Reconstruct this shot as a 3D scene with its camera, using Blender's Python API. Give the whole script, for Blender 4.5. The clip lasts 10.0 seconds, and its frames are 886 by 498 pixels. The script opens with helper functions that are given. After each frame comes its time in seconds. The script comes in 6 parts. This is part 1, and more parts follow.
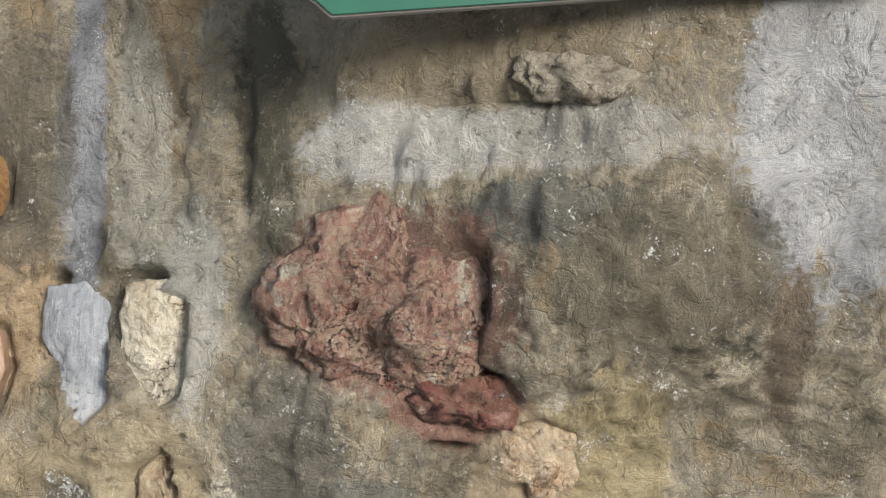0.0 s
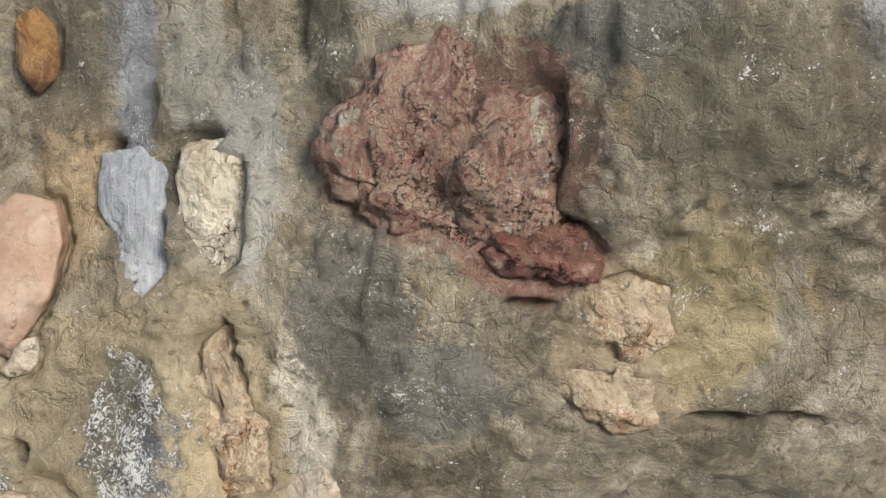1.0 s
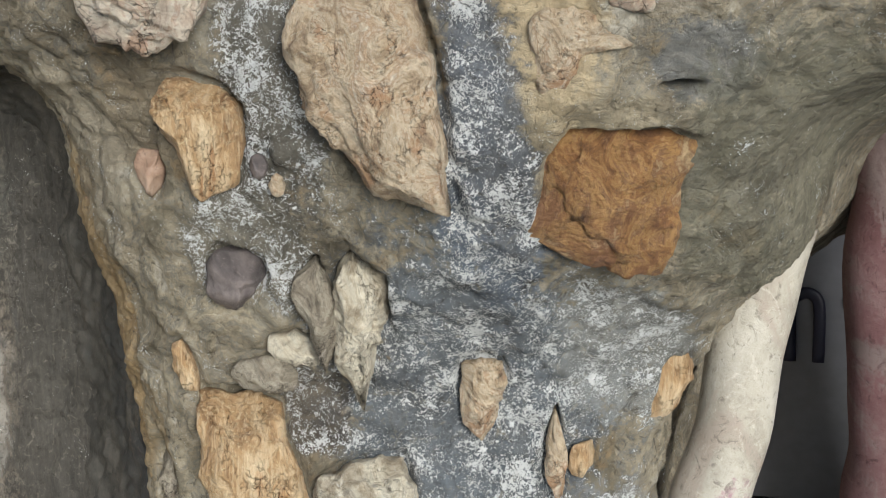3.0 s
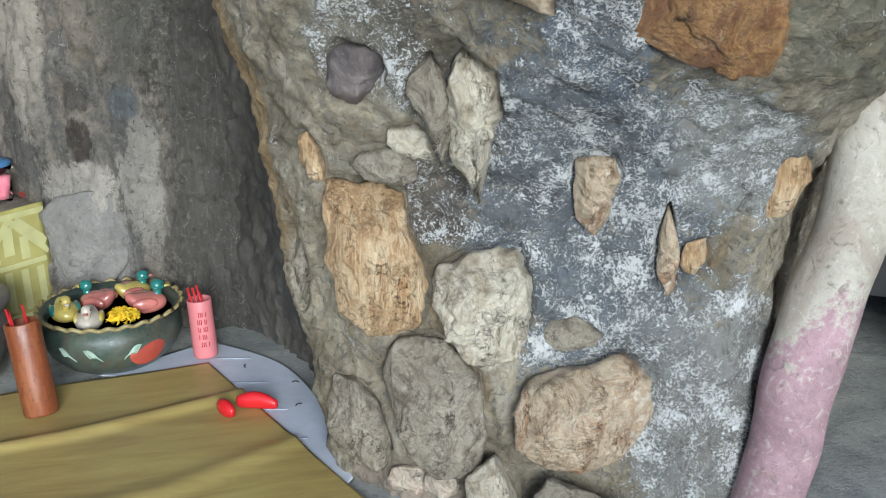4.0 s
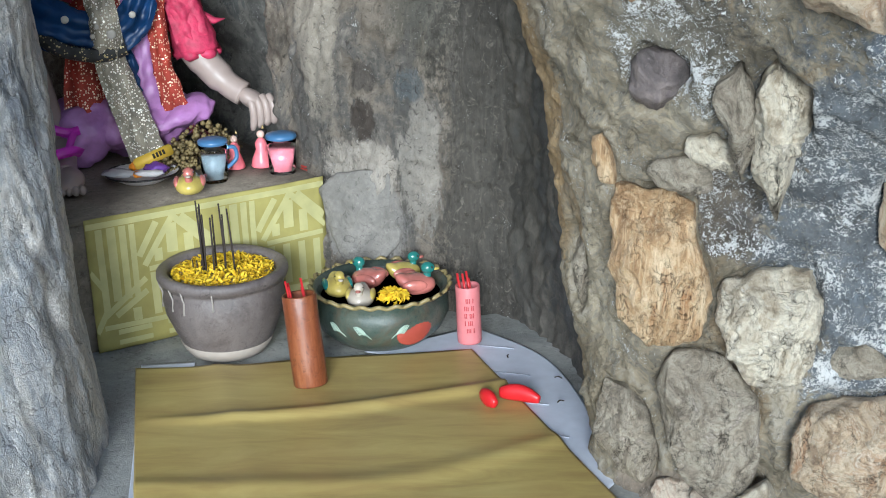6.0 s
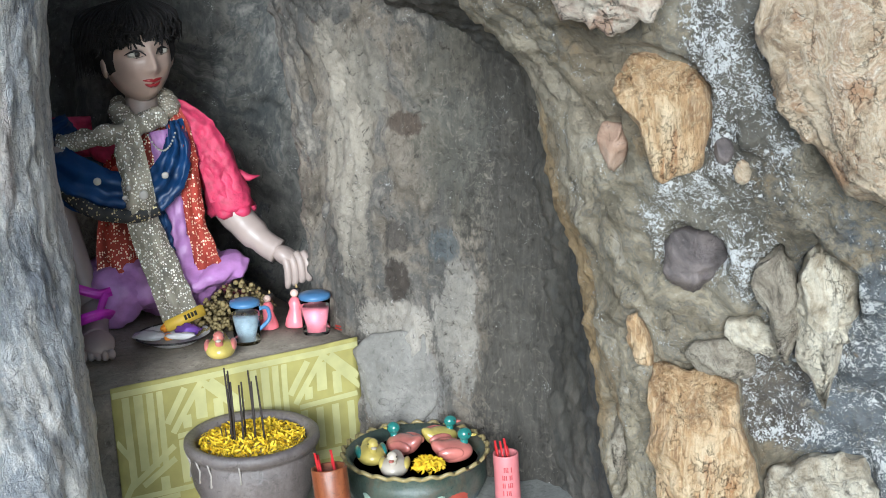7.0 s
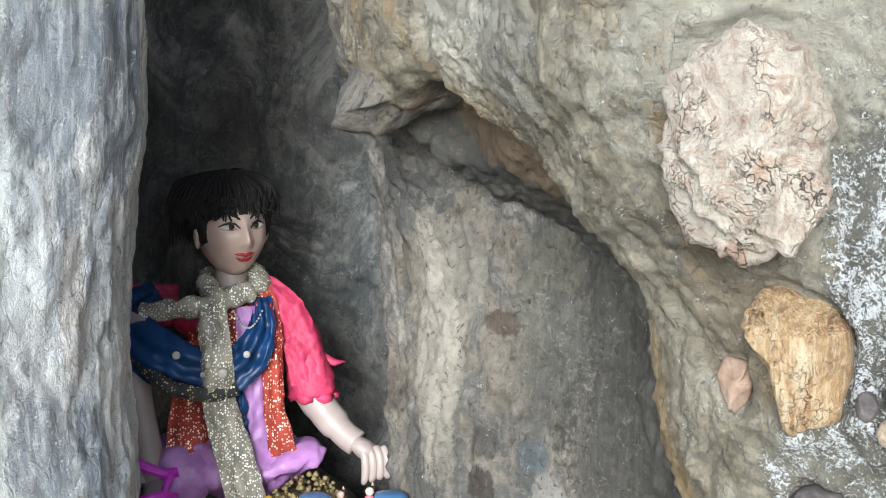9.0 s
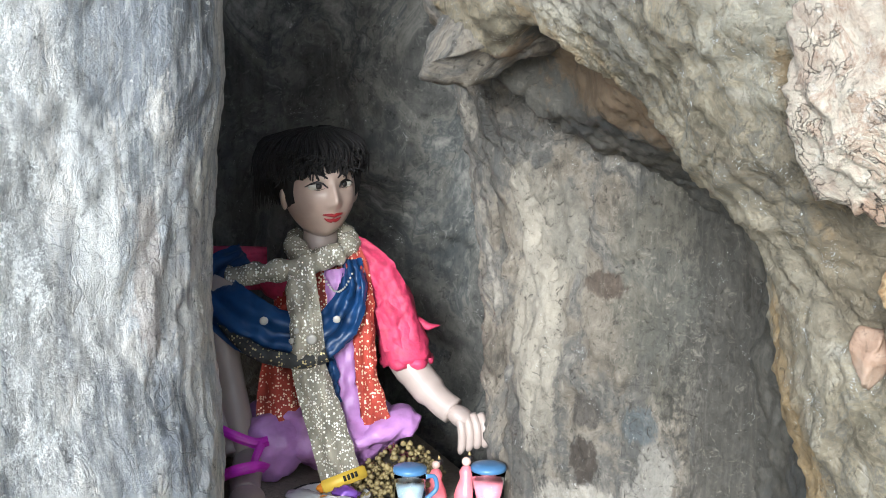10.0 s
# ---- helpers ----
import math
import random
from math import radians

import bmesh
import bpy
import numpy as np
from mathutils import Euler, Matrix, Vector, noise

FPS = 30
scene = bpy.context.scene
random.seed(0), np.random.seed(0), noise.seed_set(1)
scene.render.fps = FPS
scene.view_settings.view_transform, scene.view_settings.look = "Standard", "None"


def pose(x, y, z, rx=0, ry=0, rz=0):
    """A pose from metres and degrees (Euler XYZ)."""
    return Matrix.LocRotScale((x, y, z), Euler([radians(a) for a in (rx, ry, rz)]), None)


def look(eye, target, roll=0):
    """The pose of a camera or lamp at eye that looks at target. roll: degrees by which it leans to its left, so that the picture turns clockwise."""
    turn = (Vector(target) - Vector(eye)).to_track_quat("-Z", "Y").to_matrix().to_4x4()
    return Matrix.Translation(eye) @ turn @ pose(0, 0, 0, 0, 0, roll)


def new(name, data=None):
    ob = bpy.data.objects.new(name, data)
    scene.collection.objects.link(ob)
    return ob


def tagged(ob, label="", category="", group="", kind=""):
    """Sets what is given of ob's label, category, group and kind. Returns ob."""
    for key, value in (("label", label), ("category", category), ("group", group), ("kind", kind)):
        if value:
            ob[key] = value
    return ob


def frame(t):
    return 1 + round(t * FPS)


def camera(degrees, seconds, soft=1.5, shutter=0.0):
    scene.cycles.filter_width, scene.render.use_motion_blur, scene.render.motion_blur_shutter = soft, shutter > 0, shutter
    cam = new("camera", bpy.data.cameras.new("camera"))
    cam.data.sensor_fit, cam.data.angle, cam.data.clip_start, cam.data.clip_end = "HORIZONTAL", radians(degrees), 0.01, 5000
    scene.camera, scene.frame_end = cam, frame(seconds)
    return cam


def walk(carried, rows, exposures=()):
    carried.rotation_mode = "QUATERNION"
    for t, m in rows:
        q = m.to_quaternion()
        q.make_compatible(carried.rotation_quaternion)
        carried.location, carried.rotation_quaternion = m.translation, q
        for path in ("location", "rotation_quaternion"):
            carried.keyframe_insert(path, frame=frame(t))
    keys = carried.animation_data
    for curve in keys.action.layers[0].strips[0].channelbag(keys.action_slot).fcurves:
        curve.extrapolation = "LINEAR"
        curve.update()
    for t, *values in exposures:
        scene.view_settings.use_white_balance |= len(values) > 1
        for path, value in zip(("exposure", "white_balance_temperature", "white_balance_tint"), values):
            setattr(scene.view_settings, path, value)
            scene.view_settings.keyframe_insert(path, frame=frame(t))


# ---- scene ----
cam = camera(37.0, 10.0, 0.95)
PATH = [
    (0, (0.028, -0.046, 1.542), (-0.062, 1.94, 1.752), 2.4),
    (0.5, (0.066, 0.068, 1.491), (-0.121, 2.052, 1.657), 1.3),
    (1, (0.073, 0.106, 1.448), (-0.196, 2.085, 1.565), 1.0),
    (1.5, (0.082, 0.117, 1.387), (-0.234, 2.091, 1.444), 0.3),
    (1.7, (0.067, 0.113, 1.357), (-0.276, 2.083, 1.381), 0.0),
    (2, (0.057, 0.113, 1.317), (-0.369, 2.066, 1.263), -0.6),
    (2.2, (0.047, 0.111, 1.298), (-0.423, 2.052, 1.184), -0.4),
    (2.5, (0.023, 0.099, 1.246), (-0.492, 2.023, 1.059), -1.9),
    (3, (-0.017, 0.058, 1.175), (-0.613, 1.936, 0.834), -1.3),
    (3.2, (-0.026, 0.042, 1.171), (-0.652, 1.896, 0.76), -2.0),
    (4.3, (0.125, 0.056, 1.2), (-0.755, 1.71, 0.501), -2.0),
    (4.5, (0.104, 0.038, 1.189), (-0.792, 1.673, 0.465), -2.0),
    (5, (0.038, 0.017, 1.178), (-0.936, 1.6, 0.44), -1.1),
    (5.5, (0.019, 0.012, 1.198), (-1.038, 1.542, 0.462), -1.7),
    (5.7, (0.017, 0.019, 1.208), (-1.076, 1.535, 0.497), -1.1),
    (6.8, (-0.017, 0.16, 1.286), (-1.235, 1.652, 0.747), -2.2),
    (7, (-0.024, 0.174, 1.295), (-1.25, 1.676, 0.803), -2.3),
    (7.5, (-0.036, 0.196, 1.306), (-1.281, 1.712, 0.915), -2.0),
    (8, (-0.051, 0.225, 1.319), (-1.336, 1.725, 1.004), -1.1),
    (8.5, (-0.082, 0.26, 1.328), (-1.406, 1.737, 1.072), -0.0),
    (9, (-0.156, 0.324, 1.321), (-1.519, 1.769, 1.084), 1.7),
    (9.5, (-0.232, 0.377, 1.312), (-1.632, 1.782, 1.056), 1.4),
    (10, (-0.26, 0.442, 1.308), (-1.721, 1.773, 1.002), 0.4),
]
EXPOSURES = [
    (0, 0.76, 6450, 9),
    (1, 0.74, 6450, 9),
    (2.5, 0.52, 6350, 9),
    (3.2, 0.52, 5950, 6),
    (4.5, 0.54, 5450, 4),
    (5.5, 0.62, 5450, 4),
    (7.5, 1.0, 5500, 4),
    (8.5, 1.13, 5600, 5),
    (10, 1.38, 5650, 5),
]
walk(cam, [(t, look(eye, target, roll)) for t, eye, target, roll in PATH], EXPOSURES)

# ---- world and light ----
world = bpy.data.worlds.new("sky")
scene.world = world
world.use_nodes = True
wn = world.node_tree
sky = wn.nodes.new("ShaderNodeTexSky")
sky.sky_type, sky.sun_disc = "NISHITA", False
sky.sun_elevation, sky.sun_rotation = radians(30), radians(140)
wn.links.new(sky.outputs[0], wn.nodes["Background"].inputs[0])
wn.nodes["Background"].inputs[1].default_value = 0.1
sun = new("sun", bpy.data.lights.new("sun", "SUN"))
sun.data.energy, sun.data.angle, sun.data.color = 3.0, radians(20), (1.0, 0.95, 0.88)
sun.matrix_world = look((2.2, -3.2, 2.3), (-1.0, 1.8, 0.8))


# ---- materials ----
def material(name):
    m = bpy.data.materials.new(name)
    m.use_nodes = True
    return m, m.node_tree.nodes, m.node_tree.links, m.node_tree.nodes["Principled BSDF"]


def plain(name, colour, rough=0.6, metal=0.0, vary=0.12, scale=40.0, bump=0.0, coat=0.0):
    """One colour, mottled at two scales, with a light bump."""
    m, n, l, b = material(name)
    tc = n.new("ShaderNodeTexCoord")
    a, c = n.new("ShaderNodeTexNoise"), n.new("ShaderNodeTexNoise")
    a.inputs["Scale"].default_value, c.inputs["Scale"].default_value = scale, scale * 0.2
    a.inputs["Detail"].default_value = c.inputs["Detail"].default_value = 5
    l.new(tc.outputs["Object"], a.inputs["Vector"]), l.new(tc.outputs["Object"], c.inputs["Vector"])
    add = n.new("ShaderNodeMath")
    add.operation = "ADD"
    l.new(a.outputs["Fac"], add.inputs[0]), l.new(c.outputs["Fac"], add.inputs[1])
    ramp = n.new("ShaderNodeMapRange")
    ramp.inputs[1].default_value, ramp.inputs[2].default_value = 0.65, 1.35
    ramp.inputs[3].default_value, ramp.inputs[4].default_value = 1 - vary, 1 + vary
    l.new(add.outputs[0], ramp.inputs[0])
    mul = n.new("ShaderNodeVectorMath")
    mul.operation = "SCALE"
    mul.inputs[0].default_value = colour[:3]
    l.new(ramp.outputs[0], mul.inputs["Scale"])
    l.new(mul.outputs[0], b.inputs["Base Color"])
    b.inputs["Roughness"].default_value, b.inputs["Metallic"].default_value = rough, metal
    b.inputs["Coat Weight"].default_value = coat
    if bump:
        bp = n.new("ShaderNodeBump")
        bp.inputs["Strength"].default_value, bp.inputs["Distance"].default_value = bump, 0.004
        l.new(add.outputs[0], bp.inputs["Height"]), l.new(bp.outputs[0], b.inputs["Normal"])
    return m


def noise_node(n, l, vec, scale, detail=6.0, rough=0.6, stretch=None, distort=0.0):
    t = n.new("ShaderNodeTexNoise")
    t.inputs["Scale"].default_value, t.inputs["Detail"].default_value = scale, detail
    t.inputs["Roughness"].default_value, t.inputs["Distortion"].default_value = rough, distort
    if stretch:
        mp = n.new("ShaderNodeMapping")
        mp.inputs["Scale"].default_value = stretch
        l.new(vec, mp.inputs["Vector"]), l.new(mp.outputs[0], t.inputs["Vector"])
    else:
        l.new(vec, t.inputs["Vector"])
    return t.outputs["Fac"]


def ramp_node(n, l, fac, stops):
    r = n.new("ShaderNodeValToRGB")
    while len(r.color_ramp.elements) < len(stops):
        r.color_ramp.elements.new(0.5)
    for e, (p, c) in zip(r.color_ramp.elements, stops):
        e.position, e.color = p, (*c, 1.0) if len(c) == 3 else c
    l.new(fac, r.inputs["Fac"])
    return r.outputs["Color"]


def mix_node(n, l, fac, a, b):
    m = n.new("ShaderNodeMix")
    m.data_type = "RGBA"
    l.new(fac, m.inputs[0]) if not isinstance(fac, float) else setattr(m.inputs[0], "default_value", fac)
    for sock, v in ((m.inputs[6], a), (m.inputs[7], b)):
        if isinstance(v, tuple):
            sock.default_value = (*v, 1.0)
        else:
            l.new(v, sock)
    return m.outputs[2]


def math_node(n, l, op, a, b):
    m = n.new("ShaderNodeMath")
    m.operation = op
    for i, v in enumerate((a, b)):
        if isinstance(v, (int, float)):
            m.inputs[i].default_value = v
        else:
            l.new(v, m.inputs[i])
    return m.outputs[0]


def step_node(n, l, fac, lo, hi):
    m = n.new("ShaderNodeMapRange")
    m.inputs[1].default_value, m.inputs[2].default_value = lo, hi
    l.new(fac, m.inputs[0])
    return m.outputs[0]


def rock(name, dark, mid, light, stain, rough=0.75, stretch=(1, 1, 1), scale=5.0, white=0.0, fleck=(0.86, 0.86, 0.84), bump=0.7, vein=0.0, stain_at=0.56, gloss=0.35, crack=0.0, patches=(), mortar=(), hues=(), hue_mix=0.65, hue_scale=1.5, grit=1.0):
    """Weathered stone: broad tones, fine grain, stains, pale flecks, hairline cracks, and relief from the same noises."""
    m, n, l, b = material(name)
    v = n.new("ShaderNodeTexCoord").outputs["Object"]
    broad = noise_node(n, l, v, scale, 8, 0.62, stretch, 0.6)
    grain = noise_node(n, l, v, scale * 14, 6, 0.7, stretch)
    fine = noise_node(n, l, v, scale * 45, 4, 0.7)
    tone = math_node(n, l, "ADD", math_node(n, l, "MULTIPLY", broad, 1.0 - 0.38 * grit), math_node(n, l, "ADD", math_node(n, l, "MULTIPLY", grain, 0.26 * grit), math_node(n, l, "MULTIPLY", fine, 0.12 * grit)))
    col = ramp_node(n, l, tone, [(0.36, dark), (0.49, mid), (0.62, light)])
    if hues:
        field = noise_node(n, l, v, scale * hue_scale, 10, 0.68, (stretch[0], stretch[1], 0.4 + 0.5 * stretch[2]), 1.4)
        shade = math_node(n, l, "ADD", math_node(n, l, "MULTIPLY", tone, 1.5), 0.25)
        many = n.new("ShaderNodeVectorMath")
        many.operation = "SCALE"
        l.new(ramp_node(n, l, field, hues), many.inputs[0]), l.new(shade, many.inputs["Scale"])
        col = mix_node(n, l, hue_mix, col, many.outputs[0])
    spot = noise_node(n, l, v, scale * 0.9, 5, 0.6, (stretch[0] * 0.9 + 0.13, stretch[1] * 1.1, stretch[2] * 0.8), 1.2)
    edge = math_node(n, l, "ADD", math_node(n, l, "MULTIPLY", spot, 0.8), math_node(n, l, "MULTIPLY", grain, 0.2))
    col = mix_node(n, l, math_node(n, l, "MULTIPLY", step_node(n, l, edge, stain_at - 0.02, stain_at + 0.05), 0.75), col, stain)
    pits = noise_node(n, l, v, scale * 7, 9, 0.75, None, 1.5)
    grime = math_node(n, l, "MULTIPLY", math_node(n, l, "SUBTRACT", 1.0, step_node(n, l, pits, 0.34, 0.45)), 0.75 * grit)
    wobble = math_node(n, l, "ADD", math_node(n, l, "MULTIPLY", math_node(n, l, "SUBTRACT", spot, 0.5), 1.5), math_node(n, l, "MULTIPLY", math_node(n, l, "SUBTRACT", grain, 0.5), 1.1))

    def region(centre, radii):
        sub, div, length = (n.new("ShaderNodeVectorMath") for _ in range(3))
        sub.operation, div.operation, length.operation = "SUBTRACT", "DIVIDE", "LENGTH"
        sub.inputs[1].default_value, div.inputs[1].default_value = centre, radii
        l.new(v, sub.inputs[0]), l.new(sub.outputs[0], div.inputs[0]), l.new(div.outputs[0], length.inputs[0])
        return math_node(n, l, "SUBTRACT", 1.0, step_node(n, l, math_node(n, l, "ADD", length.outputs["Value"], wobble), 0.84, 1.04))

    for centre, radii, colour, amount in patches:
        tint = mix_node(n, l, step_node(n, l, tone, 0.38, 0.62), tuple(c * 0.6 for c in colour), tuple(min(0.85, c * 1.35) for c in colour))
        col = mix_node(n, l, math_node(n, l, "MULTIPLY", region(centre, radii), amount), col, tint)
    speckled = None
    for centre, radii, colour in mortar:
        r = region(centre, radii)
        tint = mix_node(n, l, step_node(n, l, tone, 0.38, 0.62), tuple(c * 0.55 for c in colour), tuple(c * 1.4 for c in colour))
        col = mix_node(n, l, math_node(n, l, "MULTIPLY", r, 0.8), col, tint)
        speckled = r if speckled is None else math_node(n, l, "MAXIMUM", speckled, r)
    col = mix_node(n, l, grime, col, tuple(c * 0.55 for c in dark))
    worn = step_node(n, l, noise_node(n, l, v, scale * 5, 9, 0.75, (1, 1, 1), 2.0), 0.56, 0.68)
    col = mix_node(n, l, math_node(n, l, "MULTIPLY", worn, 0.55), col, tuple(min(0.8, c * 1.25) for c in light))
    height = math_node(n, l, "ADD", math_node(n, l, "MULTIPLY", pits, 1.3 * grit), math_node(n, l, "MULTIPLY", broad, 3.2 - 2.0 * grit))
    height = math_node(n, l, "ADD", height, math_node(n, l, "ADD", math_node(n, l, "MULTIPLY", grain, 0.7 * grit), math_node(n, l, "MULTIPLY", fine, 0.3 * grit)))
    if crack:
        w = n.new("ShaderNodeTexVoronoi")
        w.feature = "DISTANCE_TO_EDGE"
        w.inputs["Scale"].default_value = scale * 3.2
        warp = n.new("ShaderNodeVectorMath")
        warp.operation = "MULTIPLY_ADD"
        wob = n.new("ShaderNodeTexNoise")
        wob.inputs["Scale"].default_value, wob.inputs["Detail"].default_value = scale * 3, 5
        l.new(v, wob.inputs["Vector"])
        warp.inputs[1].default_value = (0.13,) * 3
        l.new(wob.outputs["Color"], warp.inputs[0]), l.new(v, warp.inputs[2])
        l.new(warp.outputs[0], w.inputs["Vector"])
        line = math_node(n, l, "MULTIPLY", math_node(n, l, "SUBTRACT", 1.0, step_node(n, l, w.outputs["Distance"], 0.0, 0.045)), step_node(n, l, spot, 0.46, 0.6))
        col = mix_node(n, l, math_node(n, l, "MULTIPLY", line, crack), col, tuple(c * 0.3 for c in dark))
        height = math_node(n, l, "SUBTRACT", height, math_node(n, l, "MULTIPLY", line, crack))
    rg = step_node(n, l, grain, 0.25, 0.75)
    rough_out = math_node(n, l, "ADD", math_node(n, l, "MULTIPLY", rg, 0.25), rough - 0.12)
    if white:
        flake = noise_node(n, l, v, 190, 6, 0.75, None, 1.0)
        patch = noise_node(n, l, v, scale * 3.0, 8, 0.7)
        if speckled is not None:
            patch = math_node(n, l, "ADD", patch, math_node(n, l, "MULTIPLY", speckled, 0.185))
        level = math_node(n, l, "ADD", flake, math_node(n, l, "MULTIPLY", math_node(n, l, "SUBTRACT", patch, 0.5), 0.75))
        fl = step_node(n, l, level, 0.72 - 0.5 * white, 0.745 - 0.5 * white)
        col = mix_node(n, l, math_node(n, l, "MULTIPLY", fl, 0.95), col, fleck)
        rough_out = math_node(n, l, "SUBTRACT", rough_out, math_node(n, l, "MULTIPLY", fl, 0.3))
        height = math_node(n, l, "ADD", height, math_node(n, l, "MULTIPLY", fl, 0.35))
    if vein:
        wv2 = noise_node(n, l, v, scale * 2.2, 5, 0.55, (9, 9, 0.6), 0.5)
        col = mix_node(n, l, math_node(n, l, "MULTIPLY", step_node(n, l, wv2, 0.5, 0.62), vein), col, light)
        height = math_node(n, l, "ADD", height, math_node(n, l, "MULTIPLY", wv2, 0.9 * vein))
    bp = n.new("ShaderNodeBump")
    bp.inputs["Strength"].default_value, bp.inputs["Distance"].default_value = bump, 0.012
    l.new(height, bp.inputs["Height"]), l.new(bp.outputs[0], b.inputs["Normal"])
    l.new(col, b.inputs["Base Color"]), l.new(rough_out, b.inputs["Roughness"])
    b.inputs["Specular IOR Level"].default_value = gloss
    return m


PIER_PATCHES = (
    ((0.13, 1.45, 1.83), (0.13, 0.3, 0.045), (0.44, 0.42, 0.38), 0.7),
    ((-0.4, 1.62, 1.72), (0.08, 0.3, 0.06), (0.17, 0.155, 0.125), 0.8),
    ((-0.62, 1.66, 1.7), (0.05, 0.3, 0.08), (0.16, 0.135, 0.1), 0.8),
    ((-1.0, 1.7, 1.05), (0.09, 0.3, 0.1), (0.27, 0.22, 0.15), 0.8),
    ((-0.72, 1.66, 1.42), (0.06, 0.3, 0.06), (0.2, 0.18, 0.14), 0.8),
    ((0.03, 1.5, 1.74), (0.06, 0.3, 0.035), (0.1, 0.095, 0.08), 0.9),
    ((0.13, 1.48, 1.66), (0.06, 0.3, 0.05), (0.12, 0.115, 0.085), 0.85),
    ((0.36, 1.42, 1.62), (0.03, 0.3, 0.12), (0.13, 0.1, 0.07), 0.85),
    ((-0.25, 1.55, 1.73), (0.025, 0.3, 0.1), (0.13, 0.12, 0.09), 0.8),
    ((-0.3, 1.64, 1.28), (0.045, 0.3, 0.16), (0.58, 0.53, 0.43), 0.9),
    ((-0.66, 1.66, 1.24), (0.13, 0.3, 0.13), (0.50, 0.41, 0.27), 0.85),
    ((-0.46, 1.62, 1.42), (0.13, 0.3, 0.1), (0.37, 0.3, 0.195), 0.85),
    ((-0.36, 1.6, 1.62), (0.05, 0.3, 0.13), (0.46, 0.44, 0.39), 0.8),
    ((-0.6, 1.66, 1.6), (0.06, 0.3, 0.12), (0.52, 0.38, 0.23), 0.9),
    ((-0.5, 1.65, 1.3), (0.1, 0.3, 0.1), (0.56, 0.46, 0.3), 0.85),
    ((-0.13, 1.6, 1.38), (0.09, 0.3, 0.06), (0.19, 0.18, 0.155), 0.8),
    ((0.1, 1.48, 1.74), (0.1, 0.3, 0.05), (0.17, 0.165, 0.14), 0.8),
    ((-0.35, 1.7, 1.02), (0.14, 0.3, 0.08), (0.36, 0.3, 0.2), 0.7),
    ((-0.88, 1.66, 1.38), (0.27, 0.3, 0.22), (0.46, 0.425, 0.34), 0.75),
    # Paler strip below the sign, its colour raised to offset the sign's shadow.
    ((-0.05, 1.45, 1.97), (0.25, 0.3, 0.06), (0.42, 0.37, 0.28), 0.7),
    ((-0.1, 1.5, 1.63), (0.17, 0.3, 0.12), (0.23, 0.13, 0.095), 0.9),
    ((-0.03, 1.53, 1.52), (0.09, 0.3, 0.05), (0.33, 0.17, 0.13), 0.8),
    ((0.08, 1.54, 1.43), (0.09, 0.3, 0.09), (0.45, 0.35, 0.23), 0.8),
    ((0.33, 1.45, 1.7), (0.05, 0.3, 0.11), (0.16, 0.12, 0.08), 0.8),
    ((-0.1, 1.49, 1.825), (0.13, 0.3, 0.05), (0.52, 0.50, 0.46), 0.9),
    ((0.4, 1.4, 1.87), (0.11, 0.4, 0.22), (0.48, 0.485, 0.5), 0.72),
    ((0.2, 1.45, 1.66), (0.15, 0.3, 0.12), (0.15, 0.13, 0.09), 0.8),
    ((-0.27, 1.53, 1.88), (0.045, 0.3, 0.13), (0.11, 0.10, 0.07), 0.85),
    ((0.17, 1.5, 1.48), (0.07, 0.3, 0.1), (0.36, 0.29, 0.16), 0.8),
    ((-0.23, 1.56, 1.46), (0.09, 0.3, 0.11), (0.155, 0.142, 0.118), 0.85),
    ((0.02, 1.43, 1.92), (0.22, 0.3, 0.05), (0.34, 0.28, 0.19), 0.8),
    ((-0.52, 1.65, 1.82), (0.035, 0.3, 0.3), (0.32, 0.33, 0.35), 0.9),
    ((-0.43, 1.62, 1.85), (0.05, 0.3, 0.2), (0.44, 0.41, 0.34), 0.8),
    ((-0.6, 1.66, 1.85), (0.06, 0.3, 0.2), (0.17, 0.15, 0.11), 0.7),
    ((-0.38, 1.65, 1.2), (0.08, 0.3, 0.18), (0.54, 0.43, 0.27), 0.9),
    ((-0.62, 1.66, 1.36), (0.13, 0.3, 0.13), (0.42, 0.34, 0.22), 0.7),
    ((-0.2, 1.7, 1.12), (0.07, 0.2, 0.06), (0.2, 0.2, 0.19), 0.8),
    ((-0.1, 1.95, 0.95), (0.2, 0.4, 0.25), (0.18, 0.17, 0.12), 0.7),
    ((-1.2, 2.0, 0.7), (0.09, 0.2, 0.36), (0.47, 0.33, 0.17), 0.9),
    ((-1.14, 1.85, 1.0), (0.1, 0.25, 0.16), (0.36, 0.31, 0.23), 0.7),
    ((-1.45, 1.85, 1.45), (0.28, 0.3, 0.2), (0.40, 0.37, 0.31), 0.8),
    ((-0.9, 1.95, 0.0), (0.13, 0.2, 0.08), (0.45, 0.37, 0.3), 0.7),
)
